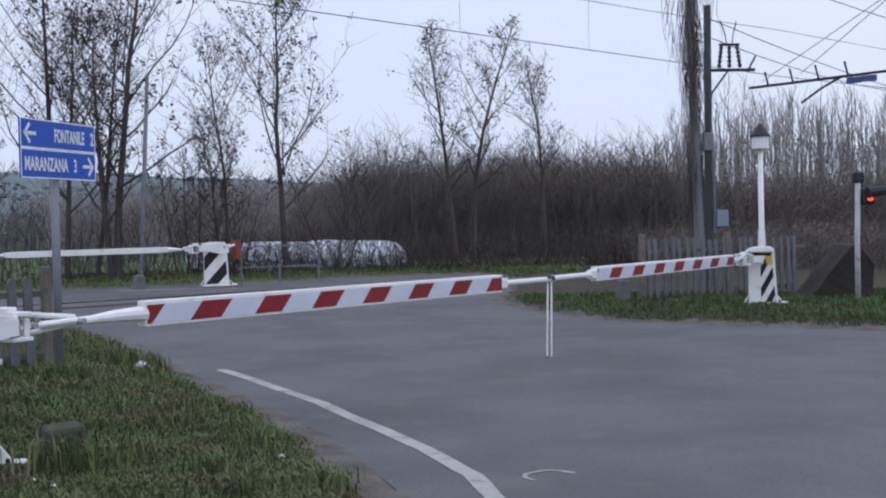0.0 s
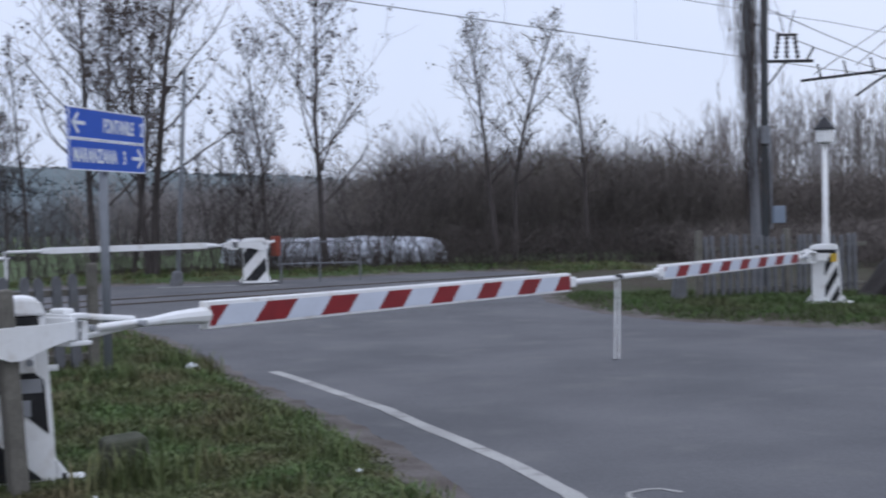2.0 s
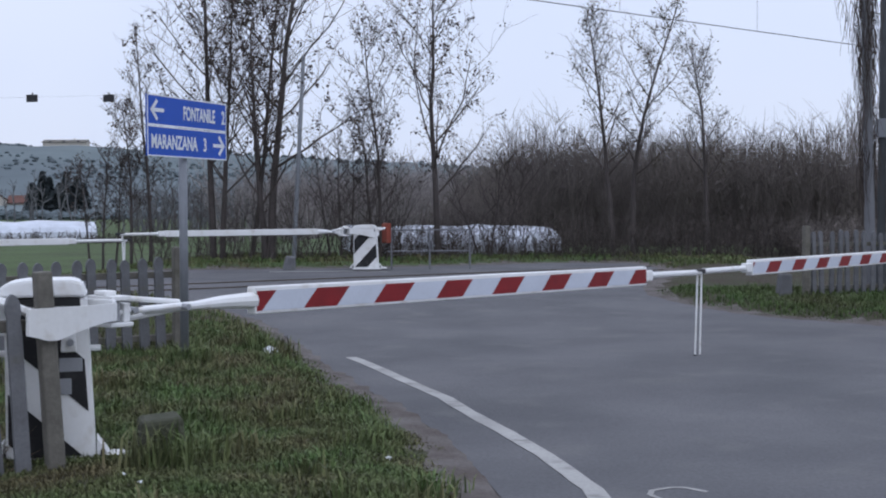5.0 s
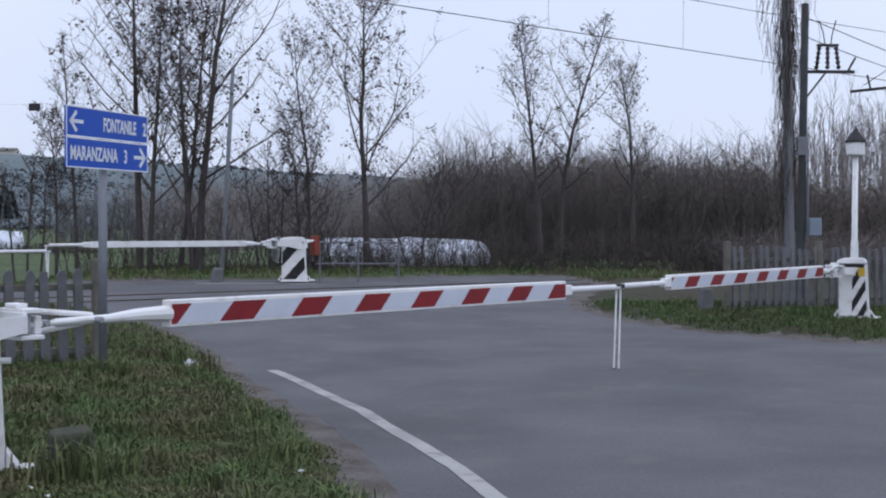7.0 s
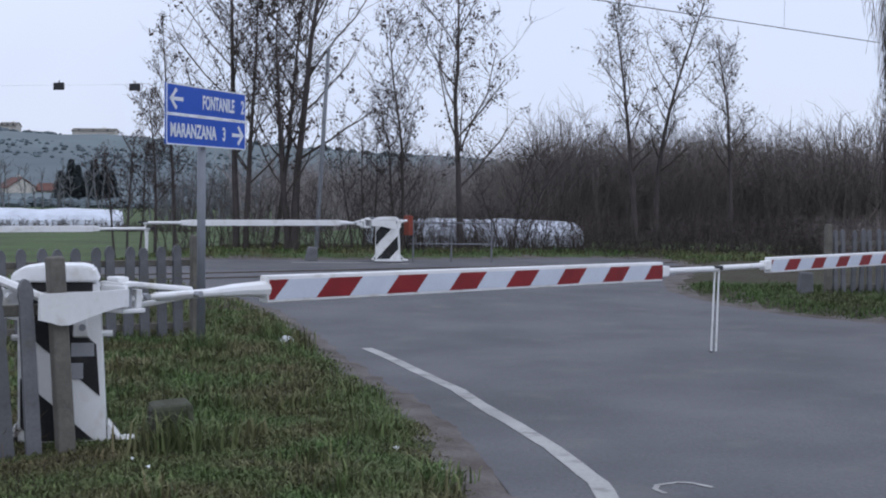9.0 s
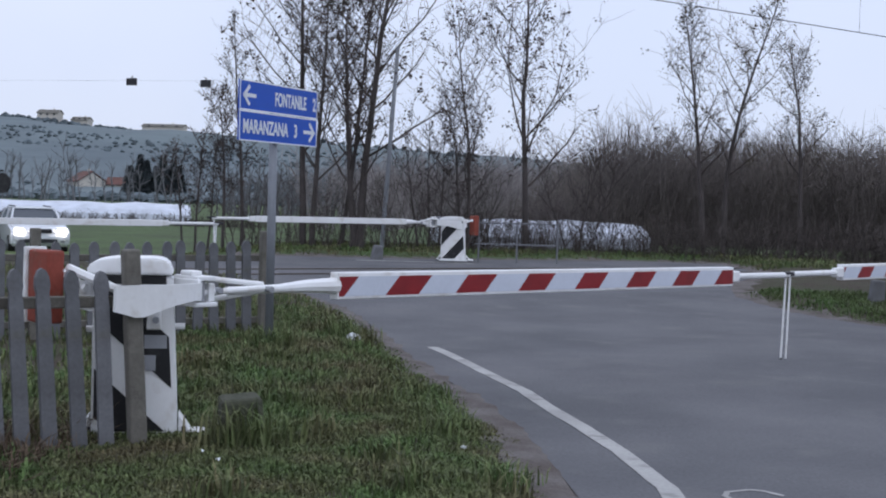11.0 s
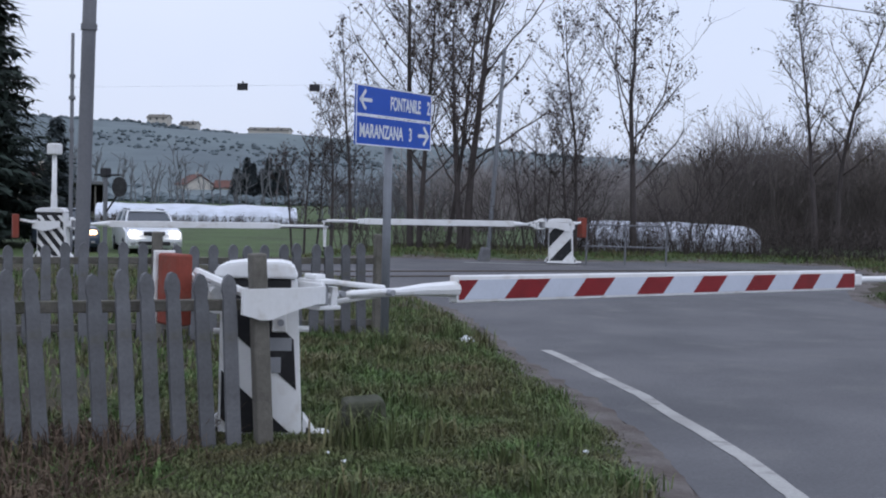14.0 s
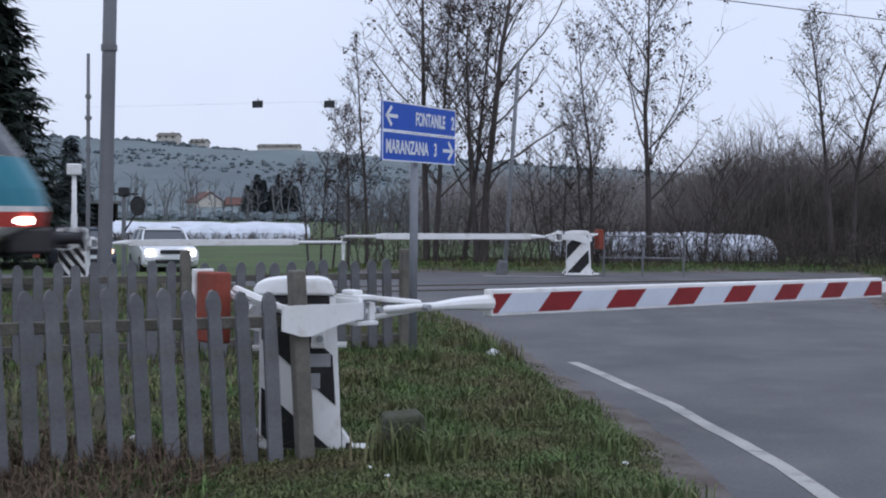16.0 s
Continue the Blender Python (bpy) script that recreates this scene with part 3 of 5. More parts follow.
def direction_sign():
    left, right = Vector((-3.47, 11.82, 0)), Vector((-3.03, 13.2, 0))
    width = (right - left).length
    c = (left + right) / 2
    z0 = land_z(c.x, c.y)
    thing = empty("direction_sign", pose(c.x, c.y, z0, 0, 0, along(left, right)), "blue road direction sign of two panels on a grey steel post", "road sign")
    post = tube([(-0.02, 0.05, -0.2), (-0.02, 0.05, 2.62)], 0.042, 12)
    part("post", post, M_GALV, thing, "grey galvanised post", True)
    for k, (text, z, arrow) in enumerate((("FONTANILE 2", 2.50, "l"), ("MARANZANA 3", 2.205, "r"))):
        pan = part("panel", box((width, 0.02, 0.285), (0, 0, z), 0.006), M_BLUE, thing, "blue panel with white lettering")
        for dz in (-0.139, 0.139):
            part("border", box((width - 0.01, 0.006, 0.012), (0, -0.0105, z + dz)), M_SIGNWHITE, pan)
        for dx in (-width / 2 + 0.008, width / 2 - 0.008):
            part("border", box((0.010, 0.006, 0.262), (dx, -0.0105, z)), M_SIGNWHITE, pan)
        me = letters(text[:-2], 0.185, M_SIGNWHITE, wide=0.60 if arrow == "l" else 0.82)
        word = new("lettering", me)
        word.parent = pan
        x = -width / 2 + (0.62 if arrow == "l" else 0.06)
        word.location = (x, -0.0135, z - 0.065)
        num = new("numeral", letters(text[-1], 0.185, M_SIGNWHITE, "numeral"))
        num.parent = pan
        num.location = (width / 2 - 0.10 if arrow == "l" else width / 2 - 0.46, -0.0135, z - 0.065)
        bm = bmesh.new()
        for poly in arrow_poly(0.21):
            if arrow == "l":
                add_prism(bm, [(-width / 2 + 0.05 + px, z + pz) for px, pz in poly], -0.0145, -0.0115)
            else:
                add_prism(bm, [(width / 2 - 0.04 - px, z + pz) for px, pz in poly], -0.0145, -0.0115)
        part("arrow", bm, M_SIGNWHITE, pan)
        for dx in (-0.02,):
            part("clamp", box((0.14, 0.09, 0.04), (dx, 0.05, z), 0.006), M_GALV, pan)


def pole(name, base, top, r0, r1, mat, label, category="pole", rings=(), sides=12):
    thing = empty(name, Matrix.Translation(base), label, category)
    d = Vector(top) - Vector(base)
    part("shaft", tube([Vector((0, 0, -0.3)), d * 0.02, d * 0.5, d], [r0 * 1.02, r0, (r0 + r1) / 2, r1], sides), mat, thing, smooth=True)
    for k, r in rings:
        c = d * k
        part("collar", tube([c - Vector((0, 0, 0.05)), c + Vector((0, 0, 0.05))], r, sides), mat, thing)
    return thing


def wire(name, pts, r, label, sag=0.0, mat=None):
    fine = []
    for a, b in zip(pts, pts[1:]):
        a, b = Vector(a), Vector(b)
        for k in range(8):
            t = k / 8
            fine.append(a.lerp(b, t) - Vector((0, 0, sag * 4 * t * (1 - t))))
    fine.append(Vector(pts[-1]))
    ob = part(name, tube(fine, r, 5), mat or M_DARKSTEEL)
    return tagged(ob, label, "overhead wire")


def on_track(s, side=0.0, z=0.0):
    p = TRACK_AT + TRACK_DIR * s + TRACK_N * side
    return (p.x, p.y, z)


def overhead_line():
    contact = wire("contact_wire", [on_track(-60, 0, 6.34), on_track(-9.5, 0, 6.34), on_track(16, 0, 5.70), on_track(60, 0, 5.4)], 0.011, "thin dark contact wire over the rails")
    wire("messenger_wire", [on_track(-60, 0, 7.5), on_track(-9.5, 0, 7.9), on_track(16, 0, 7.1), on_track(60, 0, 6.6)], 0.009, "thin dark messenger wire over the rails", 0.2)
    for s in (-6, -1.5, 3.0, 7.5, 11.5):
        part("dropper", tube([on_track(s, 0, 6.34 - 0.0251 * (s + 9.5)), on_track(s, 0, 7.3)], 0.004, 4), M_DARKSTEEL, contact)
    for k, (a, b, sag) in enumerate((((6.9, 25.2, 5.3), (15.5, 36, 5.1), 0.15), ((7.1, 25.2, 5.6), (22, 44, 5.2), 0.2), ((12.5, 28.5, 5.0), (24, 33, 3.9), 0.2), ((12.5, 28.5, 6.0), (4.5, 24, 7.6), 0.1),
                                    ((12.5, 28.5, 6.0), (26, 32, 5.2), 0.2), ((10.9, 30.3, 5.0), (13.0, 25.5, 7.6), 0.0), ((10.2, 31.2, 4.9), (13.6, 25.0, 7.8), 0.0))):
        wire("feeder_wire", [a, b], 0.010, "thin dark feeder wire between catenary poles", sag)


def insulator(bm, a, b, r=0.035, n=5):
    a, b = Vector(a), Vector(b)
    pts, rad = [], []
    for k in range(n * 2 + 1):
        pts.append(a.lerp(b, k / (n * 2)))
        rad.append(r if k % 2 else r * 0.45)
    add_tube(bm, pts, rad, 8)


def catenary_pole_with_arm():
    t = pole("catenary_pole", (12.6, 28.5, 0.05), (12.45, 28.6, 7.6), 0.13, 0.10, M_RUSTPOLE, "rusty brown catenary mast with a cantilever arm", "catenary pole")
    base = Vector((12.6, 28.5, 0.05))
    a, b = Vector((12.5, 28.55, 4.85)) - base, Vector((10.0, 31.6, 4.78)) - base
    part("cantilever_arm", tube([a, b], 0.035, 8), M_DARKSTEEL, t)
    for k in (0.30, 0.50, 0.68, 0.86):
        p = a.lerp(b, k)
        bm = bmesh.new()
        insulator(bm, p + Vector((0, 0, 0.02)), p + Vector((-0.06, 0.06, 0.36)))
        part("insulator", bm, M_DARKSTEEL, t)
    p, q = a.lerp(b, 0.34), a.lerp(b, 0.62)
    part("steady_arm", tube([p, p.lerp(q, 0.5) - Vector((0, 0, 0.22)), q - Vector((0, 0, 0.52))], 0.028, 6), M_DARKSTEEL, t)
    d = (b - a).normalized()
    for k in (0.10, 0.20):
        c = a.lerp(b, k + 0.06) - Vector((0, 0, 0.12))
        part("number_plate_blank", box((0.36, 0.02, 0.15), c, 0.003, turn=pose(0, 0, 0, 0, 0, -38)), M_PLATEBLUE, t, "small blue enamel plate")
    part("switch_box", box((0.2, 0.2, 0.42), Vector((0.28, 0, 2.35)), 0.02), M_DARKSTEEL, t)
    part("grey_box", box((0.16, 0.1, 0.3), Vector((-0.2, -0.08, 1.15)), 0.01), M_BRACKET, t)


def switch_pole():
    t = pole("catenary_pole", (7.0, 25.0, 0.0), (7.05, 25.0, 5.82), 0.085, 0.075, M_DARKPOLE, "dark slim catenary mast with a switch bracket and grey box", "catenary pole")
    part("conduit", tube([(0.12, -0.06, 1.2), (0.12, -0.06, 3.0)], 0.02, 6), M_GALV, t)
    part("control_box", box((0.24, 0.16, 0.34), (0.26, -0.06, 1.48), 0.012), M_BOXBLUE, t, "pale blue-grey control box")
    part("cage", box((0.2, 0.2, 0.36), (0.0, -0.02, 3.05), 0.01), M_GALV, t)
    part("bracket", box((1.0, 0.06, 0.06), (0.52, 0.0, 4.5), 0.006), M_DARKSTEEL, t)
    part("bracket_strut", tube([(0.05, 0, 3.95), (0.45, 0, 4.47)], 0.02, 6), M_DARKSTEEL, t)
    for a, b, r in (((0.28, 0.02, 4.55), (0.34, 0.02, 5.0), 0.05), ((0.5, 0.02, 4.55), (0.5, 0.02, 5.0), 0.05), ((0.72, 0.02, 4.55), (0.66, 0.02, 5.0), 0.05), ((0.9, 0, 4.53), (1.04, 0, 4.78), 0.03)):
        bm = bmesh.new()
        insulator(bm, a, b, r)
        part("insulator", bm, M_DARKSTEEL, t)
    part("switch_frame", box((0.42, 0.05, 0.05), (0.5, 0.02, 5.02), 0.006), M_DARKSTEEL, t)
    for dx, lean in ((0.45, -0.12), (0.56, 0.1)):
        part("horn", tube([(dx, 0.02, 5.02), (dx + lean * 0.3, 0.02, 5.25), (dx + lean, 0.02, 5.5)], 0.012, 5), M_DARKSTEEL, t)


def ivy_pole():
    t = pole("ivy_clad_pole", (6.55, 24.0, 0.0), (6.40, 24.0, 6.6), 0.10, 0.085, M_POLE, "grey pole overgrown with dry hanging creepers", "pole")
    rnd = random.Random(5)
    verts, faces = [], []
    for k in range(430):
        z = rnd.uniform(1.9, 6.5) if k < 300 else rnd.uniform(4.3, 6.6)
        a = rnd.uniform(0, 6.28)
        r = 0.11 + (rnd.uniform(0, 0.05) if k < 300 else rnd.uniform(0.0, 0.45) * step(4.2, 5.6, z))
        p = Vector((math.cos(a) * r - 0.15 * z / 6.6, math.sin(a) * r, z))
        pts = [p]
        for s in range(4):
            p = p + Vector((rnd.uniform(-0.06, 0.06), rnd.uniform(-0.06, 0.06), -rnd.uniform(0.1, 0.3)))
            pts.append(p)
        strip(verts, faces, pts, 0.007)
    part_mesh("creeper", verts, faces, M_TWIG, t, "dry brown creeper stems")


def part_mesh(name, verts, faces, mat, parent, label=""):
    ob = new(name, mesh_of(name, verts, faces, mat))
    ob.parent = parent
    if label:
        tagged(ob, label)
    return ob


def strip(verts, faces, pts, r, r1=None, sides=3):
    """A thin tapering stem into vertex and face lists."""
    n = len(pts)
    r1 = r * 0.4 if r1 is None else r1
    base = len(verts)
    for i, p in enumerate(pts):
        q = pts[min(i + 1, n - 1)] - pts[max(i - 1, 0)]
        if q.length < 1e-6:
            q = Vector((0, 0, 1))
        q.normalize()
        a = q.cross(Vector((0.37, 0.93, 0.05)))
        a.normalize()
        b = q.cross(a)
        rr = r + (r1 - r) * i / (n - 1)
        for k in range(sides):
            w = 2 * math.pi * k / sides
            v = p + (a * math.cos(w) + b * math.sin(w)) * rr
            verts.append((v.x, v.y, v.z))
    for i in range(n - 1):
        for k in range(sides):
            c, d = base + i * sides + k, base + i * sides + (k + 1) % sides
            faces.append((c, d, d + sides, c + sides))


# ---------------------------------------------------------------- trees and brush
def bare_tree(name, at, height, seed, label, trunk_r=0.09, spread=0.42, stems=((0, 0, 1.0),), leaf=700, leaf_mat=None, leaf_size=0.07, fork=0.28, twig_r=0.011, steep=0.8, counts=(19, 7, 5)):
    """A leafless tree: trunk or trunks, limbs that rise and fork, fine twigs, clumps of old leaves or pods at their ends.
    stems gives for each trunk its offset and lean in x and its share of the height."""
    rnd = random.Random(seed)
    tree = empty(name, Matrix.Translation((at[0], at[1], land_z(*at))), label, "tree")
    tv, tf, bv, bf = [], [], [], []
    tips = []

    def limb(p, d, length, r, depth, v, f):
        n = 9 if depth == 0 else 5
        pts = [p.copy()]
        for k in range(n):
            wob = (0.035, 0.13, 0.17, 0.20)[depth]
            pull = (0.0, 0.10, 0.06, 0.0)[depth]
            d = (d + Vector((rnd.gauss(0, wob), rnd.gauss(0, wob), rnd.gauss(0, wob * 0.4) + pull))).normalized()
            p = p + d * (length / n)
            pts.append(p.copy())
        strip(v, f, pts, r, r * (0.16 if depth == 0 else 0.4), 7 if depth == 0 else (4 if depth == 1 else 3))
        if depth >= 3:
            tips.append(pts[-1])
            return
        count = counts[depth]
        for k in range(count):
            t = fork + (0.97 - fork) * (k + rnd.random()) / count if depth == 0 else 0.25 + 0.75 * (k + rnd.random()) / count
            i = min(int(t * n), n - 1)
            q = pts[i].lerp(pts[i + 1], t * n - i)
            w = k * 2.4 + rnd.gauss(0, 0.5)
            side = Vector((math.cos(w), math.sin(w), 0))
            u = (t - fork) / (1 - fork)
            up = steep * rnd.uniform(0.7, 1.35) + 0.4 * u if depth == 0 else rnd.uniform(0.0, 0.7)
            dd = (side + Vector((0, 0, up)) + d * (0.0 if depth == 0 else 0.75)).normalized()
            if depth == 0:
                ln = height * spread * (0.62 + 1.1 * u - 1.55 * u * u) * rnd.uniform(0.6, 1.25)
            else:
                ln = length * (0.46 if depth == 1 else 0.5) * rnd.uniform(0.6, 1.3)
            thick = max(r * (1 - 0.8 * t) * (0.42 if depth == 0 else 0.5), twig_r * (1.0 if depth == 0 else (0.7 if depth == 1 else 0.5)))
            limb(q, dd, ln, thick, depth + 1, bv, bf)

    for dx, lean, share in stems:
        limb(Vector((dx, rnd.uniform(-0.1, 0.1), -0.1)), Vector((lean, rnd.gauss(0, 0.02), 1)).normalized(), height * share, trunk_r * (0.6 + 0.4 * share), 0, tv, tf)
    part_mesh("trunk", tv, tf, M_BARK, tree)
    part_mesh("crown", bv, bf, M_TWIG, tree)
    lv, lf = [], []
    for k in range(leaf // 3):
        hub = rnd.choice(tips)
        for m in range(rnd.randint(2, 7)):
            c = hub + Vector((rnd.gauss(0, 0.06), rnd.gauss(0, 0.06), rnd.gauss(-0.05, 0.07)))
            s = leaf_size * rnd.uniform(0.4, 1.0)
            a = Vector((rnd.gauss(0, 1), rnd.gauss(0, 1), rnd.gauss(0, 0.6))).normalized() * s
            b = Vector((rnd.gauss(0, 0.9), rnd.gauss(0, 0.9), -1)).normalized() * s * rnd.uniform(0.8, 1.3)
            i = len(lv)
            for q in (c, c + a * 0.6 + b * 0.4, c + b, c - a * 0.5 + b * 0.55):
                lv.append((q.x, q.y, q.z))
            lf.append((i, i + 1, i + 2, i + 3))
    if leaf:
        part_mesh("foliage", lv, lf, leaf_mat or M_LEAF, tree, "withered leaf and pod clumps")
    return tree


def thicket(name, spots, mat, label, seed, stem=0.018, twigs=4, lift=0.0, lean=0.22, rise=0.2, reach=(0.15, 0.38)):
    """Many thin bare stems with side twigs; spots gives (x, y, height)."""
    rnd = random.Random(seed)
    verts, faces = [], []
    for x, y, h in spots:
        z = -0.1 + lift
        p = Vector((x, y, z + ROAD_Z))
        d = Vector((rnd.gauss(0, lean), rnd.gauss(0, lean), 1)).normalized()
        pts = [p]
        for k in range(4):
            d = (d + Vector((rnd.gauss(0, lean * 0.6), rnd.gauss(0, lean * 0.6), 0))).normalized()
            p = p + d * h / 4
            pts.append(p)
        strip(verts, faces, pts, stem * rnd.uniform(0.6, 1.5), stem * 0.35)
        for k in range(twigs):
            i = rnd.choice((1, 2, 2, 3, 3))
            q = pts[i].lerp(pts[i + 1], rnd.random())
            e = Vector((rnd.gauss(0, 0.8), rnd.gauss(0, 0.8), rnd.uniform(rise, rise * 2 + 0.7))).normalized()
            ln = h * rnd.uniform(*reach)
            mid = q + e * ln * 0.5 + Vector((rnd.gauss(0, 0.05), rnd.gauss(0, 0.05), 0.03)) * ln
            strip(verts, faces, [q, mid, q + e * ln], stem * 0.5, stem * 0.2)
    return tagged(new(name, mesh_of(name, verts, faces, mat)), label, "brush", kind="stuff")


def blades(name, spots, mat, label, seed, wide=0.012):
    """Grass: bent blades of two faces each; spots gives (x, y, height)."""
    rnd = np.random.RandomState(seed)
    s = np.array(spots)
    n = len(s)
    z = np.array([land_z(x, y) for x, y, _ in spots]) - 0.01
    a, lean = rnd.uniform(0, 6.283, n), rnd.uniform(0.15, 0.9, n)
    h = s[:, 2]
    side = np.stack([np.cos(a + 1.57), np.sin(a + 1.57), 0 * a], 1) * (wide * rnd.uniform(0.6, 1.4, n))[:, None]
    out = np.stack([np.cos(a), np.sin(a), 0 * a], 1)
    p = np.stack([s[:, 0], s[:, 1], z], 1)
    up = np.array([0, 0, 1.0])
    mid = p + out * (h * lean * 0.3)[:, None] + up * (h * 0.6)[:, None]
    tip = p + out * (h * lean)[:, None] + up * (h * (1.0 - 0.35 * lean))[:, None]
    v = np.stack([p - side, p + side, mid - side * 0.7, mid + side * 0.7, tip], 1).reshape(-1, 3)
    k = np.arange(n) * 5
    quads = np.stack([k, k + 1, k + 3, k + 2], 1).tolist()
    tris = np.stack([k + 2, k + 3, k + 4], 1).tolist()
    return tagged(new(name, mesh_of(name, v.tolist(), quads + tris, mat)), label, "grass", kind="stuff")


# ---------------------------------------------------------------- buildings, vehicles
M_RUSTPOLE = material("rusty_mast", (0.075, 0.058, 0.052), 0.85, vary=0.3, scale=3, fine=30, stain=((0.05, 0.045, 0.045), 0.6, 4.0))
M_DARKPOLE = material("dark_mast", (0.055, 0.06, 0.065), 0.7, vary=0.2, scale=3)
M_PLATEBLUE = material("plate_blue", (0.07, 0.11, 0.26), 0.5, vary=0.1, bump=0.02)
M_BOXBLUE = material("box_blue_grey", (0.24, 0.29, 0.36), 0.6, vary=0.1)
M_CARWHITE = material("white_car_paint", (0.72, 0.74, 0.78), 0.25, vary=0.03, bump=0, spec=0.5)
M_CARDARK = material("dark_blue_car_paint", (0.05, 0.07, 0.11), 0.3, vary=0.05, bump=0, spec=0.5)
M_GLASS = material("car_glass", (0.05, 0.06, 0.075), 0.08, vary=0.05, bump=0, spec=0.6)
M_TYRE = material("rubber", (0.02, 0.02, 0.02), 0.85, vary=0.2, bump=0.2)
M_LAMP = material("headlamp_glow", (1.0, 0.93, 0.80), 0.3, vary=0.0, bump=0, glow=16.0)
M_LAMPWARM = material("warm_lamp_glow", (1.0, 0.60, 0.35), 0.3, vary=0.0, bump=0, glow=5.0)
M_REDLAMP = material("red_signal_glow", (1.0, 0.03, 0.02), 0.3, vary=0.0, bump=0, glow=7.0)
M_TRAINWHITE = material("train_cream", (0.60, 0.62, 0.62), 0.35, vary=0.05, bump=0, spec=0.5)
M_TRAINTEAL = material("train_teal", (0.02, 0.20, 0.27), 0.35, vary=0.06, bump=0, spec=0.5)
M_TRAINRED = material("train_red", (0.42, 0.05, 0.04), 0.4, vary=0.06, bump=0)


def house(name, at, size, roof_h, turn, label, wall=None, roof=None, rows=2, cols=3):
    w, d, h = size
    t = empty(name, pose(*at, 0, 0, turn), label, "house")
    wl_ = part("wall", box((w, d, h), (0, 0, h / 2 - 0.2)), wall or M_PLASTER, t)
    for sx in (-1, 1):
        g = bmesh.new()
        add_prism(g, [(-d / 2, h - 0.2), (d / 2, h - 0.2), (0, h + roof_h - 0.3)], -0.12, 0.12)
        for v in g.verts:
            v.co = Vector((v.co.y + sx * (w / 2 - 0.12), v.co.x, v.co.z))
        part("gable", g, wall or M_PLASTER, t)
        r = bmesh.new()
        add_prism(r, [(-d / 2 - 0.5, h - 0.45), (0.05, h + roof_h - 0.05), (0.05, h + roof_h + 0.15), (-d / 2 - 0.5, h - 0.22)], -w / 2 - 0.4, w / 2 + 0.4)
        for v in r.verts:
            v.co = Vector((v.co.y, v.co.x * sx, v.co.z))
        bmesh.ops.recalc_face_normals(r, faces=r.faces)
        part("roof", r, roof or M_ROOF, t)
    part("chimney", box((0.6, 0.6, 1.4), (w * 0.2, 0, h + roof_h)), wall or M_PLASTER, t)
    for j in range(rows):
        for i in range(cols):
            x = (i + 0.5) / cols * w - w / 2
            win = part("window", box((0.9, 0.1, 1.2), (x, -d / 2 - 0.03, 1.4 + j * 2.8), 0.02), M_WINDOW, t)
            part("sill", box((1.1, 0.2, 0.1), (x, -d / 2 - 0.08, 0.75 + j * 2.8)), M_PLASTER, win)
    return t


def shed(at, size, turn):
    """An open-fronted store: posts, back and side walls, a flat pale roof."""
    w, d, h = size
    t = empty("shed", pose(*at, 0, 0, turn), "dark open-fronted shed with a pale flat roof", "shed")
    part("back_wall", box((w, 0.15, h), (0, d / 2, h / 2 - 0.1)), M_DARKMATT, t)
    for x in (-1, 1):
        part("side_wall", box((0.15, d, h), (x * (w / 2 - 0.08), -0.1, h / 2 - 0.1)), M_DARKMATT, t)
    for k in range(4):
        part("post", box((0.14, 0.14, h), (-w / 2 + w * (k + 0.5) / 4, -d / 2, h / 2 - 0.1), 0.01), M_CONCRETE_D, t)
    part("roof", box((w + 0.6, d + 0.8, 0.28), (0, 0, h + 0.02), 0.04), M_CONCRETE, t, "pale flat roof edge")


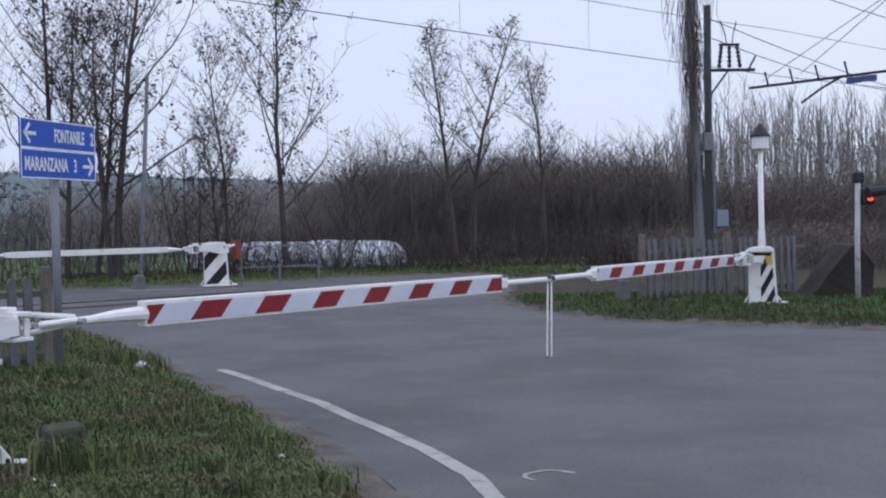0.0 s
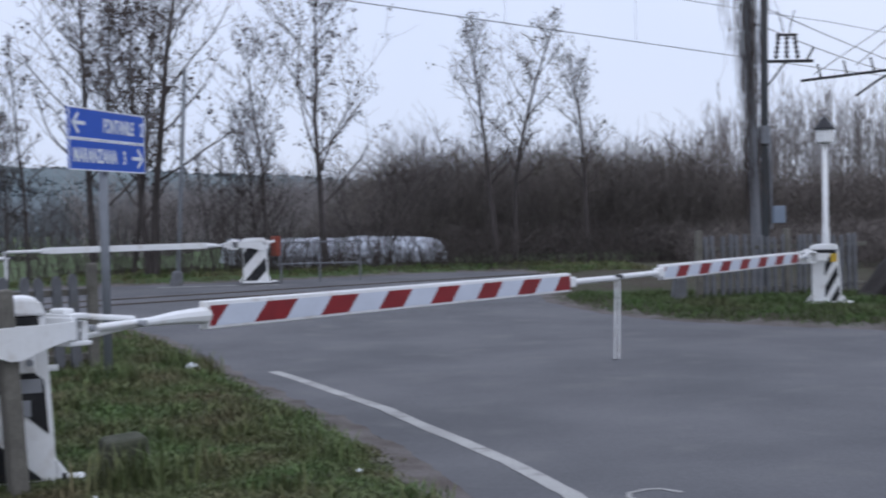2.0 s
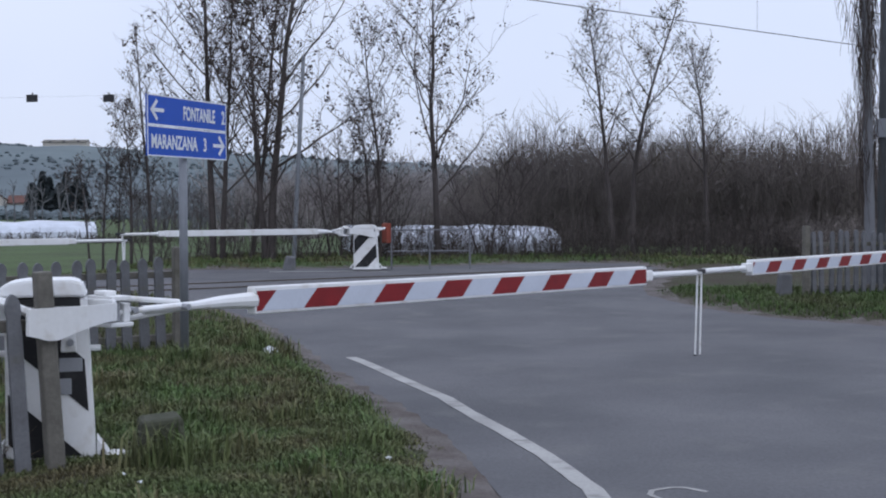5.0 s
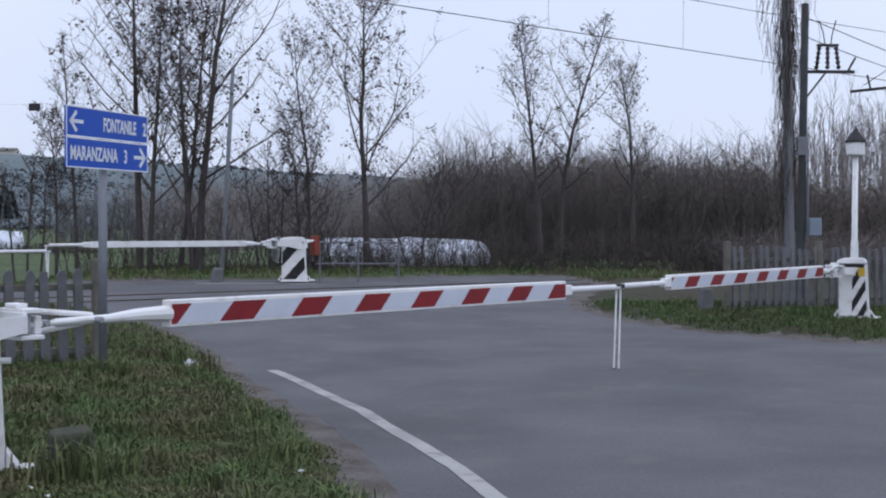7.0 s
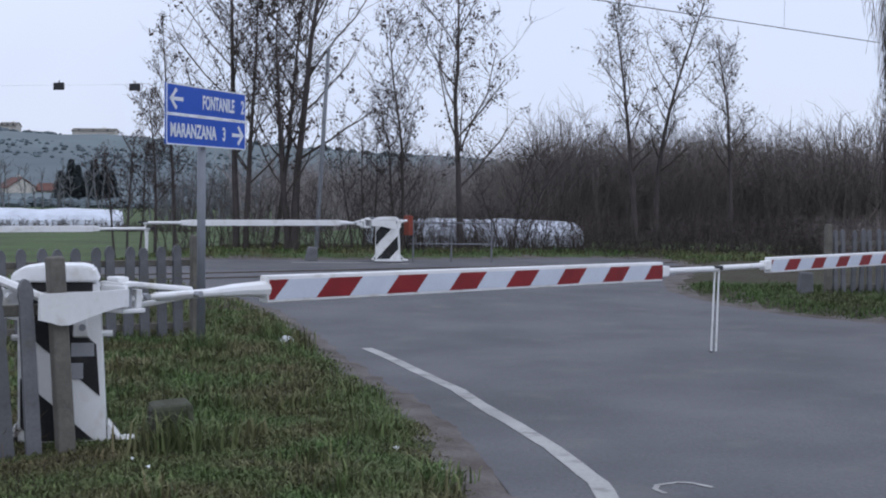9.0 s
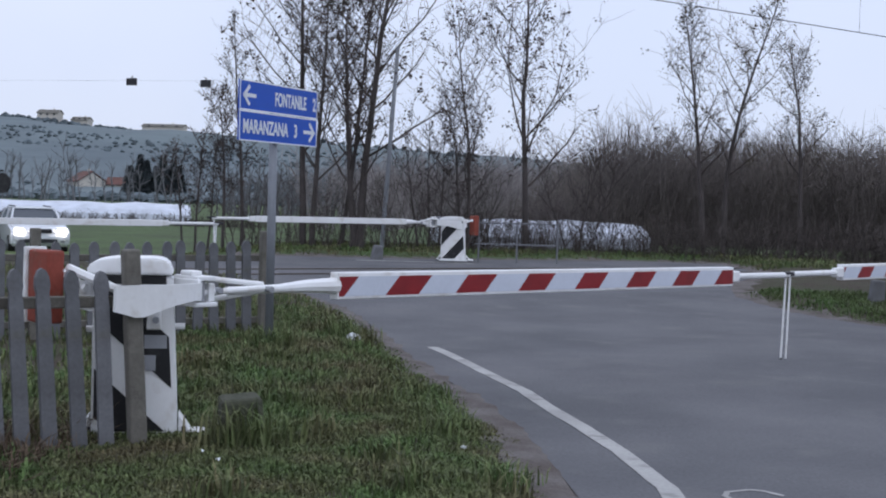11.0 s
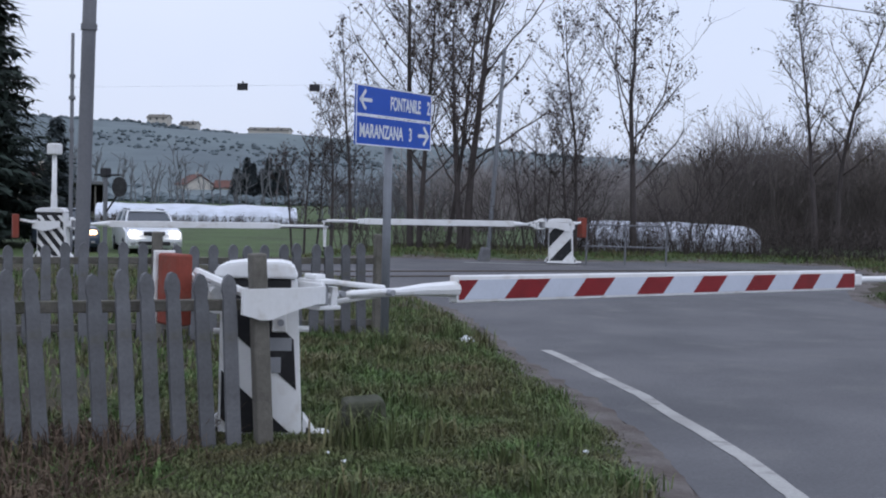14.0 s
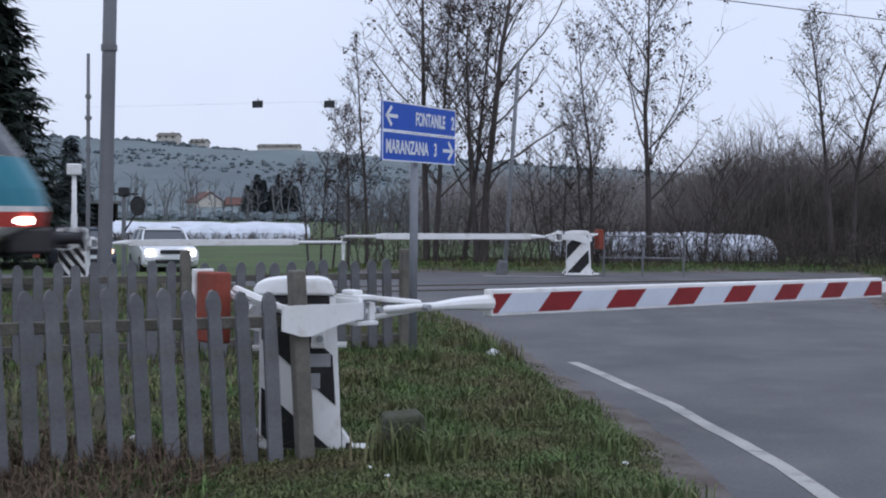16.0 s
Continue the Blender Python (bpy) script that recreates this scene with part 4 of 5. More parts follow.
def car(name, at, turn, paint, label, lamp, roofbox=True):
    """A small estate car. Local x points forward."""
    t = empty(name, pose(*at, 0, 0, turn), label, "car")
    low = [(-2.05, 0.30), (2.02, 0.30), (2.12, 0.45), (2.12, 0.68), (2.0, 0.88), (1.05, 1.02), (-2.0, 1.02), (-2.1, 0.7)]
    bm = prism(low, -0.88, 0.88)
    bmesh.ops.bevel(bm, geom=list(bm.edges), offset=0.07, segments=3, affect="EDGES")
    body = part("body", bm, paint, t, smooth=False)
    cab = [(-1.98, 1.0), (1.0, 1.0), (0.42, 1.42), (-1.75, 1.45)]
    bm = prism(cab, -0.78, 0.78)
    for v in bm.verts:
        if v.co.z > 1.2:
            v.co.y *= 0.82
    bmesh.ops.bevel(bm, geom=list(bm.edges), offset=0.05, segments=2, affect="EDGES")
    part("cabin_glass", bm, M_GLASS, t)
    part("roof", box((2.1, 1.24, 0.06), (-0.66, 0, 1.46), 0.025), paint, t)
    for s in (-1, 1):
        for x0, x1 in ((1.0, 0.42), (-1.95, -1.74), (-0.5, -0.5)):
            part("pillar", tube([(x0, s * 0.775, 1.0), (x1, s * 0.64, 1.44)], 0.035, 6), paint, t)
        lampb = box((0.14, 0.28, 0.15), (2.09, s * 0.64, 0.77), 0.05)
        part("headlight", lampb, lamp, t, "lit headlight")
        part("fog_lamp", box((0.05, 0.14, 0.08), (2.12, s * 0.66, 0.46), 0.02), M_BRACKET, t)
        part("mirror", box((0.1, 0.18, 0.12), (0.72, s * 0.95, 1.06), 0.03), paint, t)
        part("roof_bar", tube([(-1.6, s * 0.55, 1.52), (0.2, s * 0.55, 1.51)], 0.02, 6), M_DARKSTEEL, t)
        for x in (-1.3, 1.3):
            w = bmesh.new()
            add_tube(w, [(x, s * 0.70, 0.32), (x, s * 0.72, 0.32), (x, s * 0.88, 0.32), (x, s * 0.90, 0.32)], [0.28, 0.32, 0.32, 0.28], 18)
            wh = part("wheel", w, M_TYRE, t)
            part("rim", tube([(x, s * 0.895, 0.32), (x, s * 0.91, 0.32)], 0.2, 14), M_GALV, wh)
    part("grille", box((0.05, 0.66, 0.13), (2.12, 0, 0.78), 0.02), M_DARKSTEEL, t, "black front grille")
    part("lower_intake", box((0.05, 1.0, 0.12), (2.12, 0, 0.47), 0.02), M_DARKSTEEL, t)
    part("blank_plate", box((0.02, 0.5, 0.11), (2.15, 0, 0.60), 0.004), M_SIGNWHITE, t)
    return t


def railcar():
    """Front coach of a regional train. Local x points forward, z = 0 at the rail top, x = 0 at the buffer heads."""
    t = empty("railcar", Matrix(), "cream and teal regional railcar with a red stripe and dark buffers", "train")
    L = 24.0
    def front(z):
        """How far back the nose lies at a height."""
        pts = [(0.45, -1.9), (0.62, -1.7), (0.9, -1.3), (1.12, -0.95), (1.141, -0.56), (1.42, -0.50), (1.75, -0.60), (2.2, -0.86), (2.85, -1.34), (3.35, -1.85), (3.6, -2.5)]
        for (z0, x0), (z1, x1) in zip(pts, pts[1:]):
            if z <= z1:
                return x0 + (x1 - x0) * max(0, (z - z0) / (z1 - z0))
        return pts[-1][1]

    def shell(name, zs, mat, label="", grow=0.0, length=L):
        """A band of the car body between heights, rounded at the nose in plan."""
        bm = bmesh.new()
        rings = []
        for z in zs:
            half = (1.40 - 0.05 * max(0, z - 1.6) ** 2 * 0.6) + grow
            fx = front(z) + grow
            plan = [(-length, -half), (fx - 1.1, -half)] + [(fx - 1.1 + 1.1 * math.sin(w) ** 0.9, -half * math.cos(w) ** 0.55) for w in (0.35, 0.7, 1.0, 1.25, 1.42)]
            plan += [(x, -y) for x, y in plan[::-1]]
            rings.append([bm.verts.new((x, y, z)) for x, y in plan])
        n = len(rings[0])
        for r0, r1 in zip(rings, rings[1:]):
            for k in range(n):
                bm.faces.new((r0[k], r0[(k + 1) % n], r1[(k + 1) % n], r1[k]))
        bm.faces.new(rings[0][::-1])
        bm.faces.new(rings[-1])
        return part(name, bm, mat, t, label)
    shell("body_lower", (0.5, 0.62, 0.85, 1.14), M_TRAINWHITE, "cream lower panel")
    shell("stripe", (1.142, 1.25, 1.38), M_TRAINRED, "red waist stripe", 0.004)
    shell("waist_line", (1.382, 1.47), M_TRAINWHITE, "cream waist line")
    shell("body_mid", (1.472, 1.75, 2.0, 2.25), M_TRAINTEAL, "teal side panel")
    shell("body_upper", (2.252, 2.5, 2.85, 3.1, 3.35, 3.6), M_TRAINWHITE, "cream upper panel")
    shell("windscreen", (2.27, 2.5, 2.85, 3.12), M_GLASS, "dark raked windscreen", 0.012, 2.35)
    part("wiper", tube([(-0.84, -0.3, 2.2), (-1.18, 0.1, 2.68)], 0.012, 5), M_DARKSTEEL, t)
    for k in range(9):
        part("side_window", box((1.5, 2.79, 0.75), (-3.2 - k * 2.2, 0, 2.62), 0.03), M_GLASS, t)
    for s in (-1, 1):
        part("headlamp", tube([(-1.12, s * 1.25, 1.24), (-0.90, s * 1.25, 1.24)], 0.06, 14), M_LAMP, t, "lit round headlamp")
        b = part("buffer", tube([(-0.6, s * 0.87, 0.95), (-0.08, s * 0.87, 0.95)], 0.09, 12), M_DARKSTEEL, t)
        part("buffer_head", tube([(-0.08, s * 0.87, 0.95), (0.0, s * 0.87, 0.95)], 0.21, 16), M_DARKSTEEL, b)
        part("rail_guard", box((0.06, 0.1, 0.5), (-0.8, s * 0.75, 0.35), 0.01), M_DARKSTEEL, t)
    part("buffer_beam", box((0.7, 2.3, 0.42), (-0.85, 0, 0.92), 0.05), M_DARKSTEEL, t, "black buffer beam")
    for s in (-0.55, 0.2, 0.62):
        part("brake_hose", tube([(-0.5, s, 1.0), (-0.22, s, 0.95), (-0.15, s + 0.03, 0.7), (-0.4, s + 0.05, 0.5)], 0.035, 6), M_DARKSTEEL, t)
    part("coupling", box((0.5, 0.25, 0.25), (-0.35, 0, 0.9), 0.04), M_DARKSTEEL, t)
    part("hose", tube([(-0.45, 0.35, 0.9), (-0.3, 0.36, 0.6), (-0.25, 0.37, 0.45), (-0.4, 0.38, 0.35)], 0.03, 6), M_DARKSTEEL, t)
    part("underframe", box((L - 2.0, 2.3, 0.55), (-L / 2 - 0.4, 0, 0.55), 0.05), M_DARKSTEEL, t)
    for x in (-2.6, -5.1, -18.5, -21.0):
        for s in (-0.7525, 0.7525):
            w = tube([(x, s - 0.07, 0.45), (x, s + 0.07, 0.45)], 0.45, 20)
            part("wheel", w, M_DARKSTEEL, t)
    return t


def crossing_signal(at, turn):
    t = empty("crossing_signal", pose(*at, 0, 0, turn), "road signal lit red on a white and rusty post", "traffic signal")
    part("post", tube([(0, 0, -0.2), (0.0, 0, 1.0), (0.03, 0, 2.15)], 0.048, 10), M_MASTWHITE, t, "flaking white post", True)
    head = part("head", box((0.24, 0.2, 0.3), (0.20, 0, 1.80), 0.05), M_DARKSTEEL, t, "dark lamp housing")
    part("visor", tube([(0.12, -0.16, 1.86), (0.36, -0.2, 1.9), (0.62, -0.2, 1.88)], [0.11, 0.09, 0.06], 10), M_DARKSTEEL, head, "long dark visor")
    part("lens", tube([(0.2, -0.10, 1.775), (0.2, -0.125, 1.775)], 0.05, 14), M_REDLAMP, head, "red lens, lit")
    part("top_cap", box((0.2, 0.14, 0.2), (0.04, 0, 2.13), 0.04), M_DARKSTEEL, t)
    return t


M_LUSH = material("lush_grass", (0.066, 0.120, 0.034), 0.75, vary=0.3, scale=0.7, fine=6, bump=0, second=(0.080, 0.088, 0.038), per_island=0.45)
M_MOSSBLOCK = material("mossy_block", (0.085, 0.085, 0.065), 0.95, vary=0.35, scale=7, fine=30, bump=0.8, depth=0.01, second=(0.05, 0.055, 0.035))
M_DARKMATT = material("dark_matt", (0.035, 0.03, 0.028), 0.8, vary=0.3, scale=2, fine=12, bump=0.5, depth=0.03)
M_MASTWHITE = material("flaking_white", (0.52, 0.52, 0.52), 0.8, vary=0.25, scale=6, fine=30, stain=((0.13, 0.09, 0.07), 0.9, 5.0))


def crossing_disc(at):
    t = empty("signal_disc", pose(*at, 0, 0, -20), "round black signal back board on a grey post", "traffic signal")
    part("post", tube([(0, 0, -0.2), (0, 0, 1.95)], 0.05, 10), M_POLE, t)
    part("head", box((0.2, 0.18, 0.22), (0.0, 0, 1.98), 0.03), M_DARKSTEEL, t)
    part("arm", tube([(-0.35, 0, 1.93), (0.45, 0, 1.93)], 0.025, 6), M_DARKSTEEL, t)
    part("board", tube([(0.48, -0.05, 1.66), (0.48, -0.02, 1.66)], 0.225, 28), M_BLACK, t, "black round back board")
    part("brace", tube([(0.05, 0, 1.1), (0.38, -0.02, 1.45)], 0.02, 6), M_DARKSTEEL, t)


def low_tunnels(name, a, b, count, gap, height, label, span=4.0):
    """A row of low white plastic tunnels with hoops."""
    a, b = Vector((*a, 0)), Vector((*b, 0))
    d = (b - a).normalized()
    nrm = Vector((-d.y, d.x, 0))
    length = (b - a).length
    for k in range(count):
        o = a + nrm * gap * k
        t = empty(name, pose(o.x, o.y, land_z(o.x, o.y) + 0.1, 0, 0, along(a, b)), label, "greenhouse", "low white plastic tunnels")
        verts, faces = [], []
        n, m = 10, max(8, int(length / 1.5))
        for i in range(m + 1):
            for j in range(n + 1):
                w = math.pi * j / n
                hh = height * (1 + 0.05 * math.sin(i * 2.1 + k))
                verts.append((length * i / m, span / 2 * math.cos(w), hh * math.sin(w) ** 0.7 * (1 - 0.03 * (i % 2)) - 0.1))
        for i in range(m):
            for j in range(n):
                c = i * (n + 1) + j
                faces.append((c, c + n + 1, c + n + 2, c + 1))
        part_mesh("sheet", verts, faces, M_SHEET, t)
        part("end_wall", prism([(span / 2 * math.cos(math.pi * j / n), height * math.sin(math.pi * j / n) ** 0.7 - 0.1) for j in range(n + 1)], -0.01, 0.01), M_SHEET, t).matrix_basis = pose(0, 0, 0, 0, 0, 90)


def ridge(x):
    pts = [(-900, 52), (-420, 45), (-320, 38), (-240, 33), (-184, 31), (-60, 22), (60, 16), (250, 10), (700, 8)]
    for (x0, h0), (x1, h1) in zip(pts, pts[1:]):
        if x < x1:
            return h0 + (h1 - h0) * max(0, (x - x0) / (x1 - x0))
    return pts[-1][1]


def hill_z(x, y):
    k = step(230, 600, y)
    return -0.5 + ridge(x * 600 / y) * (y / 600) * k + 5 * k * noise.noise(Vector((x * 0.008, y * 0.012, 0))) + 1.5 * k * noise.noise(Vector((x * 0.03, y * 0.03, 2)))


def build_hill():
    verts, faces = [], []
    nx, ny = 120, 30
    for j in range(ny + 1):
        y = 230 + 520 * j / ny
        for i in range(nx + 1):
            x = (-900 + 1500 * i / nx)
            verts.append((x, y, hill_z(x, y) - (8 * step(600, 750, y))))
    for j in range(ny):
        for i in range(nx):
            c = j * (nx + 1) + i
            faces.append((c, c + 1, c + nx + 2, c + nx + 1))
    tagged(new("hill", mesh_of("hill", verts, faces, M_HILL, True)), "green hillside with fields and woods, bluish haze put into its colour", "hill", kind="structure")
    rnd = random.Random(11)
    v, f = [], []
    def clump(x, y, s, tall=1.0):
        z = hill_z(x, y) if y > 230 else -0.3
        b = len(v)
        rows = 5
        for r in range(rows):
            a = r / (rows - 1)
            rad = s * (math.sin(math.pi * (0.12 + 0.8 * a)) if tall <= 1.2 else (1.0 - 0.9 * a) * 0.6)
            for k in range(7):
                w = k * 2 * math.pi / 7 + r
                q = rad * rnd.uniform(0.7, 1.25)
                v.append((x + q * math.cos(w), y + q * math.sin(w), z + a * s * 1.15 * tall * rnd.uniform(0.9, 1.1) - 0.2))
        for r in range(rows - 1):
            for k in range(7):
                f.append((b + r * 7 + k, b + r * 7 + (k + 1) % 7, b + r * 7 + 7 + (k + 1) % 7, b + r * 7 + 7 + k))
        f.append(tuple(b + (rows - 1) * 7 + k for k in range(7)))
    for k in range(9000):
        y = rnd.uniform(260, 620)
        x = rnd.uniform(-1.15, 0.25) * y
        if noise.noise(Vector((x * 0.011, y * 0.016, 5))) > 0.12:
            clump(x, y, rnd.uniform(0.4, 1.2))
    for k in range(240):
        x = rnd.uniform(-420, -60)
        clump(x, 598 + rnd.uniform(-8, 8), rnd.uniform(0.8, 2.2))
    for k in range(700):
        y = rnd.uniform(236, 262)
        clump(rnd.uniform(-0.95, -0.1) * y, y, rnd.uniform(0.7, 1.9))
    tagged(new("hill_woods", mesh_of("hill_woods", v, f, M_HILLTREE)), "distant dark hedges and woods on the slope, haze put into their colour", "woods", kind="stuff")


def conifer(name, at, height, radius, seed, label, needle=1.0, mat=None, dens=90):
    rnd = random.Random(seed)
    t = empty(name, Matrix.Translation((*at, land_z(*at) - 0.1)), label, "tree")
    part("trunk", tube([(0, 0, 0), (0, 0, height)], [height * 0.02, 0.02], 7), M_BARK, t)
    v, f = [], []
    n = int(height * dens)
    for k in range(n):
        a = (k + rnd.random()) / n
        z = height * (0.06 + 0.94 * a)
        reach = radius * (1 - a) ** 0.8 * rnd.uniform(0.55, 1.1) + 0.05
        w = rnd.uniform(0, 6.283)
        d = Vector((math.cos(w), math.sin(w), 0))
        steps = max(2, int(reach / 0.22))
        for s in range(steps):
            q = Vector((0, 0, z)) + d * reach * (s + 1) / steps + Vector((0, 0, -0.18 * reach * ((s + 1) / steps) + 0.1 * ((s + 1) / steps) ** 3 * reach))
            for _ in range(2):
                c = q + Vector((rnd.gauss(0, 0.06), rnd.gauss(0, 0.06), rnd.gauss(0, 0.03)))
                b = len(v)
                e = (d + Vector((rnd.gauss(0, 0.6), rnd.gauss(0, 0.6), -rnd.uniform(0, 0.9)))).normalized() * rnd.uniform(0.14, 0.32) * needle
                g = d.cross(Vector((0, 0, 1))) * rnd.uniform(0.05, 0.11) * needle
                for p in (c - g, c + g, c + e):
                    v.append((p.x, p.y, p.z))
                f.append((b, b + 1, b + 2))
    part_mesh("crown", v, f, mat or M_SPRUCE, t)


# ---------------------------------------------------------------- the place
build_ground()
build_road()
ribbon("edge_line", [(0.62, 4.2), (0.55, 6.2), (0.44, 7.45), (0.18, 8.5), (-0.10, 9.4), (-0.40, 10.3), (-0.62, 11.05), (-1.10, 12.25), (-1.46, 13.2), (-1.84, 14.1)], 0.13, M_LINE, "worn white edge line along the asphalt")
ribbon("stop_line", [(-5.6, 28.9), (-3.6, 29.2), (-2.9, 29.0)], 0.22, M_LINE, "worn white line before the far gate")
build_track()
ribbon("paint_scrap", [(1.10, 7.40), (1.0, 7.50), (0.91, 7.51), (0.78, 7.42), (0.76, 7.32), (0.81, 7.21)], 0.035, M_LINE, "worn curl of white road paint")

GATE_A, GATE_B = (-2.66, 8.0), (6.5, 20.72)
GATE_C, GATE_D = (-3.6, 29.4), (-12.75, 23.1)
ab, cd = along(GATE_A, GATE_B), along(GATE_C, GATE_D)
barrier_machine("barrier_machine", (-2.95, 7.83, land_z(-2.95, 7.83) - 0.015), 18, 0.52, 1.15, "white barrier housing with broad black slanting bands, in grass", (1.1, 0.68, 0.5, 0.10), plates=True)
gate_boom("gate_boom", (-2.605, 7.95, 0.925), ab, 0.68, 1.22, 5.5, 1.25, "red and white striped crossing gate boom, lowered", legs=0.98, tall=0.195, depth=0.09, side=1, reach=0.36, sway=0.5, lift=0.06, knuckle=-0.06)
barrier_machine("barrier_machine", (6.72, 20.75, land_z(6.72, 20.75)), -20, 0.46, 0.98, "white barrier housing with narrow black bands and a bell mast", (-0.55, 0.20, 0.5, 0.12), mast=3.1, label_plate=True, plain=0.42)
gate_boom("gate_boom", (6.5, 20.72, 0.795), ab + 180, -0.27, 0.95, 5.35, 1.2, "red and white striped crossing gate boom, lowered", tall=0.185, depth=0.09, side=-1, stripes=(1.12, 0.764), reach=0.35, weight_mat=M_FLAKE)
barrier_machine("barrier_machine", (-3.45, 29.5, 0.16), 4, 0.56, 1.02, "white barrier housing with black bands beside the far trees", (-0.9, 0.58, 0.5, 0.2))
gate_boom("gate_boom", (-3.6, 29.4, 1.04), cd, 0.0, 1.05, 3.6, 0.95, "plain white crossing gate boom seen from behind, lowered", striped=False, tall=0.13, depth=0.09, reach=0.3, legs=0.6, props=1)
barrier_machine("barrier_machine", (-12.75, 23.1, land_z(-12.75, 23.1)), 15, 0.56, 1.0, "white barrier housing with black bands and a tall bell mast", (0.8, 0.2, 0.55, 0.1), mast=2.5, bell_roof=False)
gate_boom("gate_boom", (-12.75, 23.1, 0.9), cd + 180, -0.2, 1.05, 3.4, 1.2, "plain white crossing gate boom seen from behind, lowered", striped=False, tall=0.13, depth=0.09, reach=0.3, legs=0.6, props=1)

FA = Vector((-2.81, 7.42))
back = -Vector((TRACK_DIR.x, TRACK_DIR.y))
picket_fence("picket_fence", FA, FA + back * 6.5, "grey concrete picket fence in long grass", 1.08, 0.162, post_end=True, wide=0.09, rail_side=-1, lean=3.2, low_rail=False)
FB = Vector((-3.75, 13.9))
picket_fence("picket_fence", FB, FB + back * 10.0, "grey concrete picket fence along the railway", 1.02, 0.19, mid_posts=3, wide=0.105, rail_side=-1)
FC = Vector((5.0, 22.4))
picket_fence("picket_fence", FC, FC + Vector((3.6, 1.4)), "pale concrete picket fence on the grass verge", 1.1, 0.17, mid_posts=1, wide=0.08)

direction_sign()
pole("catenary_pole", (-9.75, 18.45, 0.0), (-9.6, 18.45, 7.2), 0.115, 0.10, M_POLE, "plain grey steel catenary mast behind the picket fence", "catenary pole", rings=((0.57, 0.125),))
pole("lamp_pole", (-17.1, 32.0, 0.0), (-17.1, 32.0, 5.8), 0.06, 0.045, M_POLE, "thin grey sectional pole", "pole", rings=((0.70, 0.09), (0.80, 0.08), (0.55, 0.075)))
pole("light_pole", (-5.75, 33.0, 0.1), (-5.45, 33.0, 5.5), 0.06, 0.05, M_GALV, "thin pale grey pole leaning among trees", "pole")
catenary_pole_with_arm()
switch_pole()
ivy_pole()
overhead_line()
crossing_signal((8.5, 21.0, land_z(8.5, 21.0)), 12)
crossing_disc((-13.6, 27.0, 0.0))

# dark warning plates on a thin span wire over the road
wire("span_wire", [(-17.1, 32.0, 4.35), (-5.5, 33.0, 4.6)], 0.0015, "hair-thin steel span wire between two poles")
for x in (-12.38, -10.43):
    p = empty("hanging_plate", pose(x, 32.0 + (x + 17.1) / 11.58 - 0.03, 4.42, 0, 0, -12), "small dark rectangular plate hung from a span wire", "plate")
    part("plate", box((0.32, 0.03, 0.19), (0, 0, 0), 0.008), M_DARKSTEEL, p)
    part("hanger", box((0.03, 0.02, 0.12), (0, 0.02, 0.09), 0.003), M_DARKSTEEL, p)

# small things on the verge
blk = box((0.28, 0.26, 0.34), (0, 0, 0.06), 0.03, 0.92)
tagged(part("concrete_block", blk, M_MOSSBLOCK), "mossy broken concrete block in grass", "block").matrix_world = pose(-2.24, 7.84, land_z(-2.24, 7.84) + 0.03, 3, -4, 25)
blk = box((0.26, 0.2, 0.42), (0, 0, 0.18), 0.03, 0.8)
tagged(part("marker_stone", blk, M_CONCRETE), "pale stone kilometre marker on the verge", "marker").matrix_world = pose(4.55, 22.0, land_z(4.55, 22.0), 0, 3, 10)
blk = box((0.3, 0.22, 0.36), (0, 0, 0.12), 0.05, 0.75)
tagged(part("marker_stone", blk, M_CONCRETE), "pale rough stone beside the far road", "marker").matrix_world = pose(-5.3, 29.8, 0.15, 4, 6, 30)
rnd = random.Random(3)
for k, (x, y, s) in enumerate(((-0.82, 7.98, 0.025), (-2.12, 6.98, 0.025), (-2.66, 13.6, 0.09), (-2.3, 7.2, 0.02), (-4.0, 7.6, 0.05))):
    bm = bmesh.new()
    bmesh.ops.create_icosphere(bm, subdivisions=2, radius=s)
    for v in bm.verts:
        v.co = v.co * (1 + 0.35 * noise.noise(v.co * 30 + Vector((k, 0, 0))))
        v.co.z *= 0.6
    tagged(part("litter", bm, M_SIGNWHITE), "crumpled scrap of white paper in grass", "litter").matrix_world = pose(x, y, land_z(x, y) + s * 0.4, 0, 0, k * 40)

# dark wedge-shaped mound beside the signal
bm = prism([(-0.75, -0.1), (0.6, -0.1), (0.6, 0.55), (0.32, 0.95), (0.16, 0.93)], -0.35, 0.35)
bmesh.ops.subdivide_edges(bm, edges=list(bm.edges), cuts=4, use_grid_fill=True)
for v in bm.verts:
    v.co += Vector((noise.noise(v.co * 3), noise.noise(v.co * 3 + Vector((5, 0, 0))), noise.noise(v.co * 3 + Vector((9, 0, 0))))) * 0.05
tagged(part("covered_mound", bm, M_DARKMATT), "dark mound beside the signal post", "mound").matrix_world = pose(8.55, 22.2, land_z(8.55, 22.2), 0, 0, 5)

# low rails fence by the far gate
fr = empty("rail_fence", pose(-3.2, 29.9, 0.1, 0, 0, 8), "thin grey tube rail fence beside the far gate", "fence")
for z in (0.45, 0.95):
    part("fence_rail", tube([(0.2, 0, z), (2.2, 0, z)], 0.02, 6), M_POLE, fr)
for x in (0.3, 1.2, 2.15):
    part("fence_post", tube([(x, 0, -0.2), (x, 0, 0.98)], 0.025, 6), M_POLE, fr)

